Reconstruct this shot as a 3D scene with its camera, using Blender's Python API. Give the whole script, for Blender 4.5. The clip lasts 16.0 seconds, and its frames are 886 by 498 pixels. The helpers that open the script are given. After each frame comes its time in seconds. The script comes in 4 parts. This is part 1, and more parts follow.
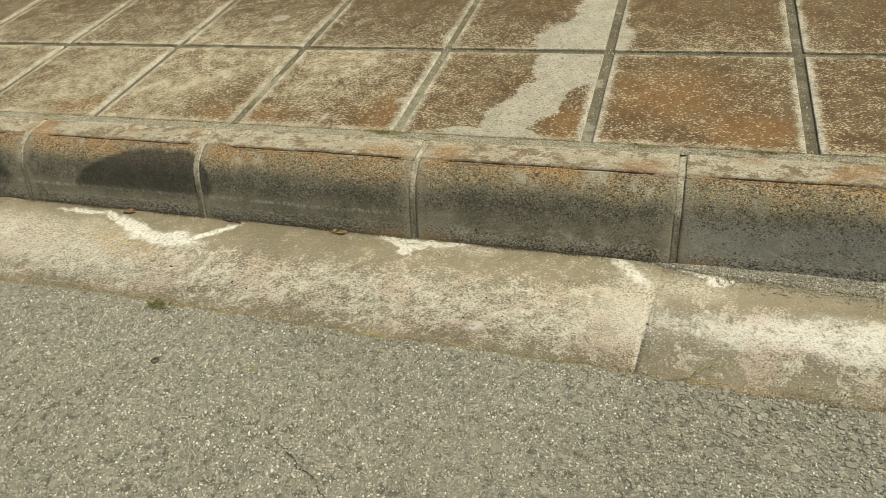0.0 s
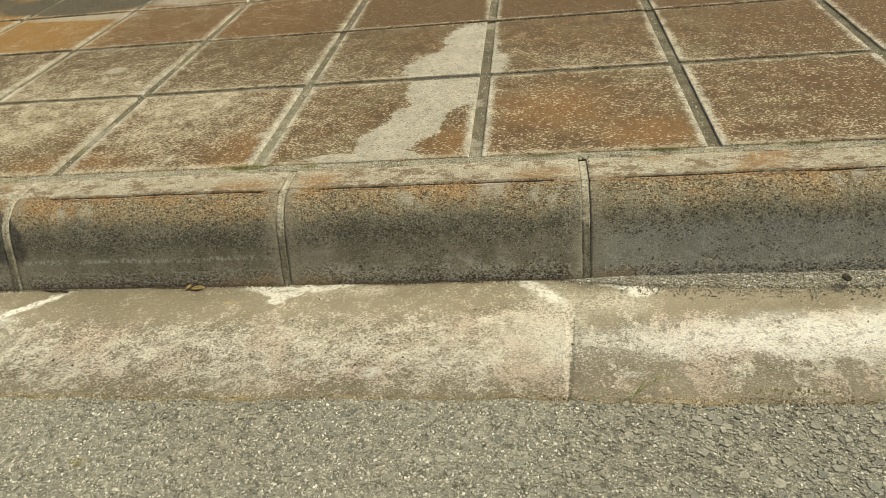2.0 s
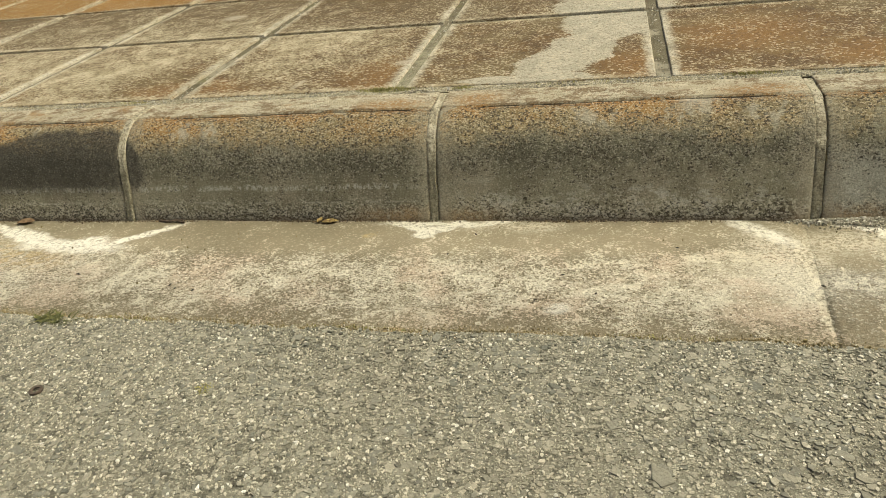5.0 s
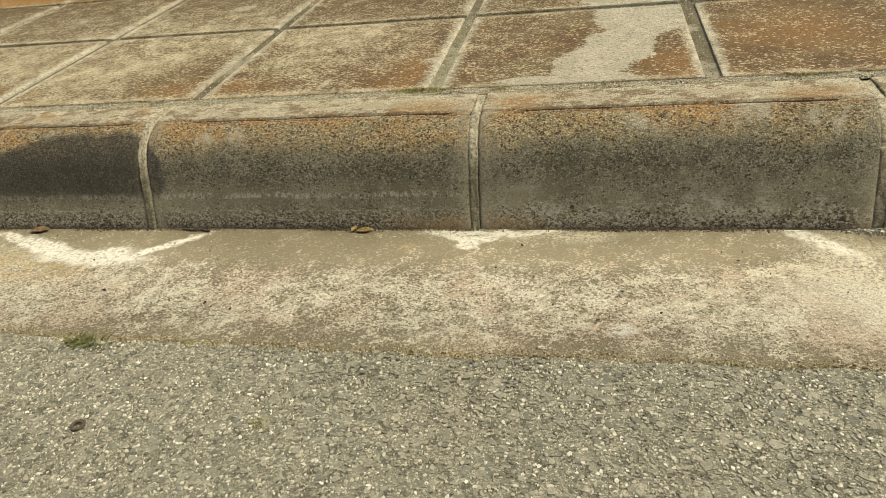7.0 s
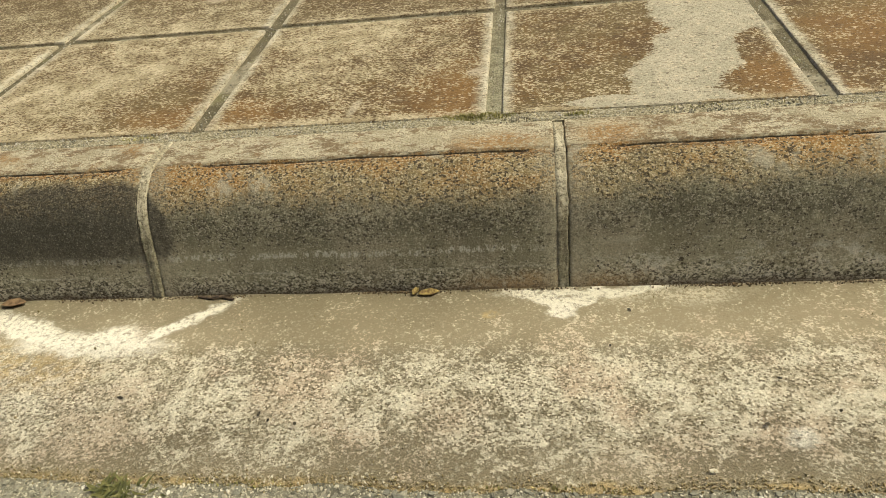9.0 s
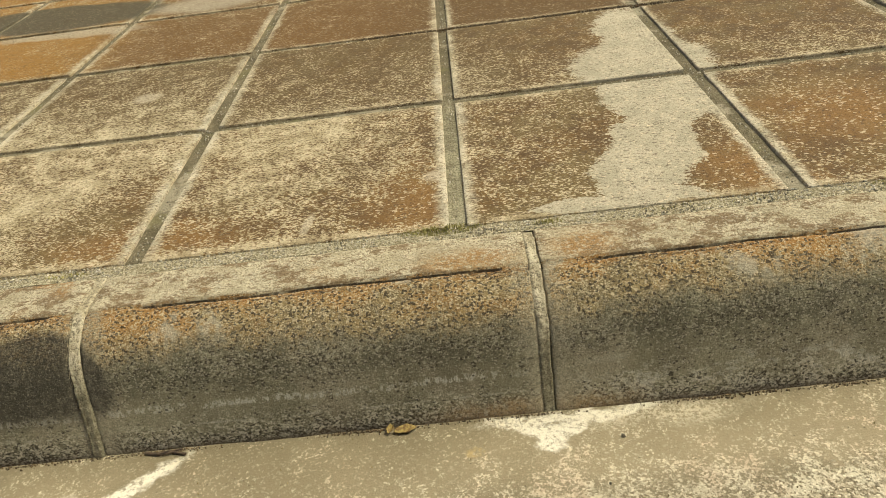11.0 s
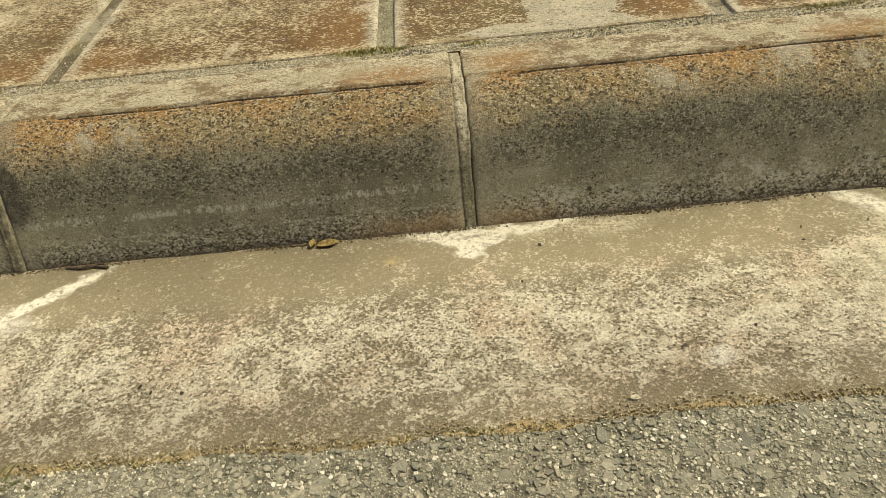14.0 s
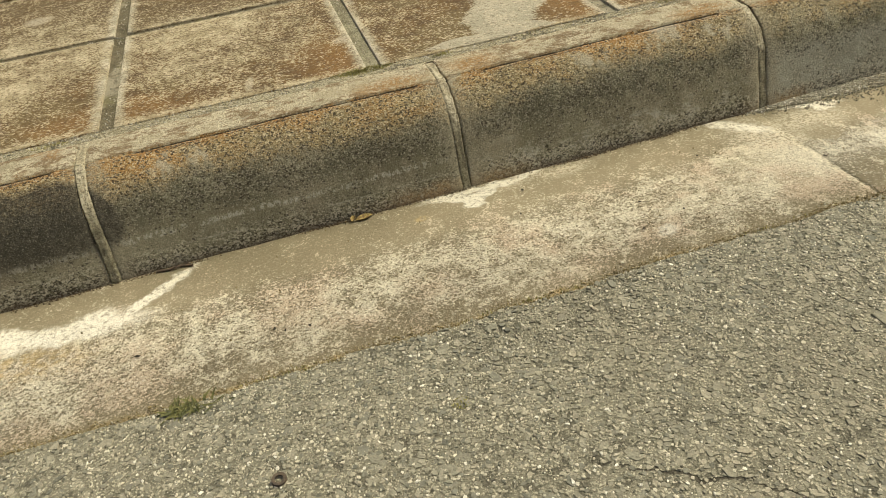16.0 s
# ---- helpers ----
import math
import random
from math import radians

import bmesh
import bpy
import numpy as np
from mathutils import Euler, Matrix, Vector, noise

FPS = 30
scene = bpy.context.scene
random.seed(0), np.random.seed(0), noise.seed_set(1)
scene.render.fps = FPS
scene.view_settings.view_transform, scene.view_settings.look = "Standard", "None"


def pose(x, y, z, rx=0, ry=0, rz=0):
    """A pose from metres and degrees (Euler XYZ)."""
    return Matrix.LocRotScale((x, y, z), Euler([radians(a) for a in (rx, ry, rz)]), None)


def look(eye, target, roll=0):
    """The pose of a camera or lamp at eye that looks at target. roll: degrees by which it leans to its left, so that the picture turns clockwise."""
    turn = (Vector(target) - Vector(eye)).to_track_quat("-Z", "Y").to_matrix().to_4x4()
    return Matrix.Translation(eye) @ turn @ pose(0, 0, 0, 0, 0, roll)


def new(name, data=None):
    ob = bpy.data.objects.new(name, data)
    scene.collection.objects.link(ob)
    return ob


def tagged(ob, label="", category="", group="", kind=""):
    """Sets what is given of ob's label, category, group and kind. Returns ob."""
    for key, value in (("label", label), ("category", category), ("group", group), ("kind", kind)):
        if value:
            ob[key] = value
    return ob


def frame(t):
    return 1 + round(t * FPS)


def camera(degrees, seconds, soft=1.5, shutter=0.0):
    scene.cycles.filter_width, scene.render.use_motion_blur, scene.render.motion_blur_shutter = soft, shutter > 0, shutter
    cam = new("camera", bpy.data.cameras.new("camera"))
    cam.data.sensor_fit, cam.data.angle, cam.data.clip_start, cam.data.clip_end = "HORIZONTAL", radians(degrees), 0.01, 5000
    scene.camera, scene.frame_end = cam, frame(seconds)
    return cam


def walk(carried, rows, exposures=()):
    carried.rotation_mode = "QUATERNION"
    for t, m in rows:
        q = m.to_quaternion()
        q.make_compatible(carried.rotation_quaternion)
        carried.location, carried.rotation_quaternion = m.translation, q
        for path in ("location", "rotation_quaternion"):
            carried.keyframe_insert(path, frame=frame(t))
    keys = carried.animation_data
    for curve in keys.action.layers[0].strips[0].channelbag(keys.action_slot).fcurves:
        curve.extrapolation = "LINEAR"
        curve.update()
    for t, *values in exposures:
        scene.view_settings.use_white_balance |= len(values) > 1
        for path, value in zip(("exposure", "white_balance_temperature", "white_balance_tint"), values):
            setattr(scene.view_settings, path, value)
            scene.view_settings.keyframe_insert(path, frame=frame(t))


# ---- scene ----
cam = camera(65.0, 16.0, soft=0.6)
PATH = [
    (0, (0.482, -0.995, 0.898), (-0.114, 0.401, -0.405), -9.6),
    (0.5, (0.45, -0.959, 0.818), (-0.022, 0.56, -0.394), -9.0),
    (1, (0.436, -0.946, 0.739), (0.071, 0.648, -0.412), -5.7),
    (1.5, (0.438, -0.921, 0.703), (0.153, 0.694, -0.442), -7.2),
    (2, (0.43, -0.912, 0.698), (0.155, 0.711, -0.437), -7.0),
    (2.5, (0.415, -0.915, 0.691), (0.115, 0.663, -0.5), -6.2),
    (3, (0.408, -0.914, 0.69), (0.081, 0.654, -0.508), -6.4),
    (3.5, (0.384, -0.91, 0.684), (0.104, 0.672, -0.508), -6.8),
    (4, (0.359, -0.902, 0.628), (0.127, 0.701, -0.545), -6.2),
    (4.5, (0.303, -0.864, 0.556), (-0.031, 0.771, -0.547), -8.0),
    (4.7, (0.279, -0.855, 0.524), (-0.117, 0.78, -0.559), -8.6),
    (5, (0.251, -0.853, 0.49), (-0.219, 0.786, -0.556), -8.0),
    (5.2, (0.239, -0.856, 0.48), (-0.256, 0.772, -0.572), -8.8),
    (7.3, (0.142, -0.788, 0.531), (-0.261, 0.821, -0.586), -7.6),
    (7.5, (0.122, -0.762, 0.559), (-0.225, 0.841, -0.586), -8.2),
    (8, (0.084, -0.739, 0.586), (-0.103, 0.869, -0.588), -7.3),
    (8.5, (0.021, -0.687, 0.55), (-0.206, 0.893, -0.656), -7.3),
    (9, (-0.027, -0.632, 0.546), (-0.293, 0.933, -0.671), -7.8),
    (9.5, (-0.034, -0.596, 0.546), (-0.272, 0.993, -0.645), -8.5),
    (10, (-0.018, -0.553, 0.575), (-0.167, 1.093, -0.551), -7.7),
    (10.2, (-0.025, -0.53, 0.591), (-0.154, 1.116, -0.538), -7.8),
    (12.3, (-0.079, -0.537, 0.527), (-0.038, 1.104, -0.615), -5.0),
    (12.5, (-0.062, -0.549, 0.508), (0.021, 1.055, -0.684), -3.8),
    (13, (-0.043, -0.55, 0.475), (0.107, 1.023, -0.752), -1.8),
    (13.5, (-0.036, -0.57, 0.458), (0.099, 0.932, -0.855), -4.0),
    (14, (-0.02, -0.61, 0.485), (-0.046, 0.911, -0.814), -6.3),
    (14.5, (0.021, -0.717, 0.506), (-0.107, 0.782, -0.812), -7.0),
    (15, (0.018, -0.839, 0.537), (0.036, 0.692, -0.751), -6.0),
    (15.5, (-0.096, -0.894, 0.569), (-0.041, 0.653, -0.698), -7.2),
    (15.7, (-0.159, -0.882, 0.574), (-0.06, 0.702, -0.644), -8.2),
    (16, (-0.225, -0.83, 0.587), (0.106, 0.682, -0.68), -7.9),
]
walk(cam, [(t, look(eye, target, roll)) for t, eye, target, roll in PATH],
     exposures=[(0.0, -0.08, 6130, 8), (1.0, -0.02, 6230, 8), (2.0, -0.02, 6260, 8), (5.0, 0.03, 6430, 8), (8.0, -0.02, 6570, 8), (10.2, 0.05, 6750, 8), (12.5, 0.10, 6950, 8), (14.0, 0.0, 6880, 8), (16.0, -0.06, 6680, 8)])

# ---- world, sun ----
SUN_EL, SUN_AZ = 57.0, 15.0          # degrees above the horizon, and from +x towards +y
world = bpy.data.worlds.new("world")
scene.world = world
world.use_nodes = True
sky = world.node_tree.nodes.new("ShaderNodeTexSky")
sky.sky_type = "NISHITA"
sky.sun_disc = False
sky.sun_elevation = radians(SUN_EL)
sky.sun_rotation = radians(90 - SUN_AZ)
sky.air_density = 0.8
sky.dust_density = 8.0
world.node_tree.links.new(sky.outputs[0], world.node_tree.nodes["Background"].inputs[0])
world.node_tree.nodes["Background"].inputs[1].default_value = 0.11
sun_dir = Vector((math.cos(radians(SUN_EL)) * math.cos(radians(SUN_AZ)), math.cos(radians(SUN_EL)) * math.sin(radians(SUN_AZ)), math.sin(radians(SUN_EL))))
sun = new("sun", bpy.data.lights.new("sun", "SUN"))
sun.data.energy = 2.6
sun.data.angle = radians(1.6)
sun.data.color = (1.0, 0.985, 0.755)
sun.matrix_world = look(sun_dir * 20, (0, 0, 0))


# ---- material helpers ----
class Mat:
    """A small wrapper for writing node materials as expressions."""

    def __init__(self, name, rough=0.85, spec=0.3):
        self.mat = bpy.data.materials.new(name)
        self.mat.use_nodes = True
        self.nt = self.mat.node_tree
        self.bsdf = self.nt.nodes["Principled BSDF"]
        self.bsdf.inputs["Roughness"].default_value = rough
        self.bsdf.inputs["Specular IOR Level"].default_value = spec
        geo = self.node("ShaderNodeNewGeometry")
        self.pos, self.island = geo.outputs["Position"], geo.outputs["Random Per Island"]
        s = self.node("ShaderNodeSeparateXYZ")
        self.put(s.inputs[0], self.pos)
        self.x, self.y, self.z = s.outputs

    def node(self, kind):
        return self.nt.nodes.new(kind)

    def put(self, socket, value):
        if isinstance(value, bpy.types.NodeSocket):
            self.nt.links.new(value, socket)
        elif isinstance(value, tuple) and len(value) == 3 and socket.type == "RGBA":
            socket.default_value = (*value, 1)
        else:
            socket.default_value = value

    def math(self, op, a, b=0.0, c=0.0, clamp=False):
        n = self.node("ShaderNodeMath")
        n.operation, n.use_clamp = op, clamp
        for i, v in enumerate((a, b, c)):
            self.put(n.inputs[i], v)
        return n.outputs[0]

    def add(self, a, b):
        return self.math("ADD", a, b)

    def sub(self, a, b):
        return self.math("SUBTRACT", a, b)

    def mul(self, a, b):
        return self.math("MULTIPLY", a, b)

    def top(self, *values):
        out = values[0]
        for v in values[1:]:
            out = self.math("MAXIMUM", out, v)
        return out

    def step(self, v, lo, hi, out0=0.0, out1=1.0):
        n = self.node("ShaderNodeMapRange")
        n.interpolation_type = "SMOOTHSTEP"
        for i, w in enumerate((v, lo, hi, out0, out1)):
            self.put(n.inputs[i], w)
        return n.outputs[0]

    def mapped(self, vec, scale=(1, 1, 1), loc=(0, 0, 0), rot=0.0):
        n = self.node("ShaderNodeMapping")
        self.put(n.inputs["Vector"], vec)
        n.inputs["Location"].default_value = loc
        n.inputs["Rotation"].default_value = (0, 0, radians(rot))
        n.inputs["Scale"].default_value = scale
        return n.outputs[0]

    def noise(self, scale, detail=3.0, rough=0.55, vec=None, color=False, stretch=None, shift=0.0):
        n = self.node("ShaderNodeTexNoise")
        v = self.pos if vec is None else vec
        if stretch or shift:
            v = self.mapped(v, stretch or (1, 1, 1), (shift, shift * 1.7, shift * 0.6))
        self.put(n.inputs["Vector"], v)
        n.inputs["Scale"].default_value = scale
        n.inputs["Detail"].default_value = detail
        n.inputs["Roughness"].default_value = rough
        return n.outputs["Color"] if color else n.outputs[0]

    def cells(self, scale, feature="F1", vec=None, color=False):
        n = self.node("ShaderNodeTexVoronoi")
        n.feature = feature
        self.put(n.inputs["Vector"], self.pos if vec is None else vec)
        n.inputs["Scale"].default_value = scale
        return n.outputs["Color"] if color else n.outputs["Distance"]

    def grains(self, scale, stretch=None, shift=0.0):
        """A random value for each grain of about 1 / scale metres."""
        v = self.mapped(self.pos, stretch or (1, 1, 1), (shift, shift, shift))
        n = self.node("ShaderNodeSeparateColor")
        self.put(n.inputs[0], self.cells(scale, vec=v, color=True))
        return n.outputs[0]

    def mix(self, f, a, b, mode="MIX"):
        n = self.node("ShaderNodeMix")
        n.data_type, n.blend_type = "RGBA", mode
        self.put(n.inputs[0], f)
        self.put(n.inputs[6], a)
        self.put(n.inputs[7], b)
        return n.outputs[2]

    def warped(self, amount, scale, detail=3.0, vec=None, stretch=None):
        """The position, shifted about by noise."""
        c = self.noise(scale, detail, 0.6, vec=vec, color=True, stretch=stretch)
        n = self.node("ShaderNodeVectorMath")
        n.operation = "MULTIPLY_ADD"
        self.put(n.inputs[0], c)
        n.inputs[1].default_value = (amount, amount, amount)
        m = self.node("ShaderNodeVectorMath")
        m.operation = "ADD"
        self.put(m.inputs[0], self.pos if vec is None else vec)
        m.inputs[1].default_value = (-amount / 2, -amount / 2, -amount / 2)
        self.put(n.inputs[2], m.outputs[0])
        return n.outputs[0]

    def blot(self, vec, cx, cy, rx, ry, turn=0.0, soft=0.25):
        """1 inside an ellipse on the plan, 0 outside."""
        n = self.node("ShaderNodeMapping")
        n.vector_type = "TEXTURE"
        self.put(n.inputs["Vector"], vec)
        n.inputs["Location"].default_value = (cx, cy, 0)
        n.inputs["Rotation"].default_value = (0, 0, radians(turn))
        n.inputs["Scale"].default_value = (rx, ry, 1e3)
        m = self.node("ShaderNodeVectorMath")
        m.operation = "LENGTH"
        self.put(m.inputs[0], n.outputs[0])
        return self.step(m.outputs["Value"], 1 - soft, 1 + soft, 1.0, 0.0)

    def done(self, color, height=None, dist=0.002, rough=None, strength=1.0):
        self.put(self.bsdf.inputs["Base Color"], color)
        if rough is not None:
            self.put(self.bsdf.inputs["Roughness"], rough)
        if height is not None:
            b = self.node("ShaderNodeBump")
            b.inputs["Distance"].default_value = dist
            b.inputs["Strength"].default_value = strength
            self.put(b.inputs["Height"], height)
            self.put(self.bsdf.inputs["Normal"], b.outputs[0])
        return self.mat


# ---- materials ----
def mat_gutter():
    m = Mat("gutter_concrete", 0.9, 0.2)
    w = m.warped(0.05, 22, 4)
    w2 = m.warped(0.022, 55, 4)
    grain = m.noise(430, 2, 0.7)
    fine = m.noise(220, 5, 0.8)
    mid = m.noise(36, 5, 0.74)
    big = m.noise(6.5, 3, 0.6, stretch=(0.7, 1.0, 1.0))
    # bare grey-tan cement skin near the kerb and along the road
    skin = m.mix(m.step(big, 0.35, 0.65), (0.265, 0.222, 0.138), (0.345, 0.290, 0.185))
    skin = m.mix(m.mul(m.step(fine, 0.56, 0.68), 0.4), skin, (0.45, 0.395, 0.27))
    skin = m.mix(m.mul(m.step(mid, 0.40, 0.30), 0.5), skin, (0.235, 0.195, 0.12))
    # cream, worn band between them
    sy = m.node("ShaderNodeSeparateXYZ")
    m.put(sy.inputs[0], w)
    band = m.mul(m.step(sy.outputs[1], -0.165, -0.065, 1.0, 0.0), m.step(sy.outputs[1], -0.315, -0.215, 0.1, 1.0))
    jx = m.add(m.sub(m.x, m.mul(m.add(m.y, 0.27), 0.10)), m.mul(m.sub(m.noise(38, 5, 0.75, shift=61), 0.5), 0.030))
    right = m.step(jx, 0.460, 0.466)
    wet = m.top(m.step(m.noise(15, 4, 0.65, stretch=(1, 0.35, 1), shift=3.1), 0.50, 0.535), m.blot(w, 0.485, -0.19, 0.016, 0.10, 6, 0.5), m.blot(w, 0.55, -0.19, 0.020, 0.07, 10, 0.5))
    cover = m.add(m.mul(band, 0.48), m.add(m.mul(m.sub(mid, 0.5), 1.15), m.mul(m.sub(big, 0.5), 0.6)))
    streak = m.mul(m.blot(w, 1.07, -0.152, 0.50, 0.046, 2, 0.55), 0.75)
    cover = m.sub(m.add(cover, streak), m.mul(m.mul(right, m.mul(wet, m.sub(1.0, streak))), 0.48))
    cover = m.add(cover, m.mul(m.blot(w, 0.41, -0.16, 0.065, 0.10, 0, 0.6), 0.22))
    gr = m.grains(460)
    gr2 = m.grains(300, shift=2.3)
    cream_f = m.step(m.add(cover, m.add(m.mul(m.sub(fine, 0.5), 1.3), m.mul(m.sub(gr, 0.5), 0.45))), 0.13, 0.46)
    cream = m.mix(m.step(mid, 0.40, 0.62), (0.50, 0.435, 0.295), (0.73, 0.665, 0.49))
    cream = m.mix(m.mul(m.step(m.noise(9, 3, 0.6, shift=8.3), 0.46, 0.62), 0.8), cream, (0.60, 0.47, 0.325))
    col = m.mix(cream_f, skin, cream)
    col = m.mix(m.mul(streak, 1.5), col, m.mix(m.step(m.add(fine, m.mul(m.sub(mid, 0.5), 0.6)), 0.36, 0.48), col, (0.86, 0.81, 0.66)))
    dark = m.mul(m.step(m.noise(70, 5, 0.75, shift=4.4), 0.55, 0.63), band)
    col = m.mix(m.mul(dark, 0.55), col, (0.265, 0.212, 0.130))
    # lime: crescent by the left bay, a V at the foot of the kerb, a fan at the bay joint
    w3 = m.warped(0.034, 48, 6)
    lime = m.top(m.blot(w3, -0.545, -0.102, 0.095, 0.020, -4, 0.3), m.blot(w3, -0.445, -0.066, 0.068, 0.010, 42, 0.35), m.blot(w3, -0.525, -0.090, 0.035, 0.020, 10, 0.4),
                 m.blot(w3, -0.645, -0.072, 0.075, 0.018, -24, 0.25), m.blot(w3, -0.82, -0.034, 0.07, 0.008, 2, 0.4), m.blot(w3, -0.72, -0.045, 0.05, 0.010, -24, 0.3),
                 m.blot(w3, -0.030, -0.030, 0.040, 0.011, -24, 0.25), m.blot(w3, 0.024, -0.036, 0.032, 0.011, 42, 0.25), m.blot(w3, 0.000, -0.050, 0.020, 0.018, 0, 0.25), m.blot(w3, -0.01, -0.022, 0.06, 0.006, 0, 0.4), m.blot(w3, 0.075, -0.022, 0.05, 0.007, 8, 0.5),
                 m.blot(w3, 0.430, -0.040, 0.055, 0.013, -48, 0.4), m.blot(w3, 0.565, -0.036, 0.045, 0.009, -14, 0.3), m.blot(w3, 0.580, -0.052, 0.020, 0.012, 30, 0.3),
                 m.mul(m.top(m.blot(w2, 0.196, -0.240, 0.015, 0.009, 20, 0.5), m.blot(w2, 0.547, -0.244, 0.012, 0.006, 10, 0.5)), 0.75))
    lime = m.mul(lime, m.step(m.noise(150, 5, 0.8), 0.38, 0.52, 0.15, 1.0))
    pale = m.mul(m.top(m.blot(w, 0.45, -0.12, 0.045, 0.09, 10, 0.6), m.blot(w, 0.12, -0.03, 0.07, 0.014, 0, 0.6), m.blot(w, 0.53, -0.075, 0.06, 0.03, 0, 0.7),
                       m.blot(w, -0.74, -0.165, 0.24, 0.06, -6, 0.7), m.blot(w, -0.95, -0.12, 0.30, 0.06, 0, 0.7), m.blot(w2, 0.235, -0.226, 0.022, 0.004, 40, 0.5)), 0.8)
    ochre = m.mul(m.top(m.blot(w, -0.63, -0.132, 0.10, 0.030, -10, 0.7), m.blot(w, -0.30, -0.298, 0.25, 0.010, 0, 0.7),
                        m.blot(w, 0.15, -0.300, 0.5, 0.008, 0, 0.7), m.blot(w2, -0.082, -0.06, 0.008, 0.007, 0, 0.4)), 0.7)
    col = m.mix(m.mul(pale, m.step(fine, 0.42, 0.55)), col, (0.74, 0.67, 0.50))
    col = m.mix(m.mul(ochre, m.step(m.noise(45, 4, 0.7), 0.38, 0.56)), col, (0.60, 0.44, 0.20))
    col = m.mix(lime, col, (0.92, 0.87, 0.72))
    # pits and grains
    pit = m.step(m.cells(110), 0.02, 0.15, 1.0, 0.0)
    pit = m.mul(pit, m.step(m.noise(60, 2, 0.5, shift=2.0), 0.5, 0.58))
    col = m.mix(m.mul(pit, 0.8), col, (0.09, 0.075, 0.045))
    rub = m.top(m.mul(band, 1.0), 0.25)
    col = m.mix(m.mul(m.step(m.add(gr, m.mul(m.sub(grain, 0.5), 0.8)), 0.20, 0.06), m.mul(rub, 0.42)), col, (0.20, 0.16, 0.098))
    col = m.mix(m.mul(m.step(m.add(gr2, m.mul(m.sub(grain, 0.5), 0.5)), 0.90, 1.0), m.mul(rub, 0.42)), col, (0.23, 0.185, 0.115))
    col = m.mix(m.mul(m.step(m.add(gr, m.mul(m.sub(grain, 0.5), 0.5)), 0.78, 0.92), m.mul(rub, 0.50)), col, (0.88, 0.82, 0.64))
    h = m.add(m.mul(fine, 0.9), m.add(m.mul(cream_f, 0.4), m.mul(pit, -0.6)))
    return m.done(col, m.add(m.mul(m.add(h, m.mul(gr, 0.5)), rub), m.mul(grain, 0.45)), 0.0030)


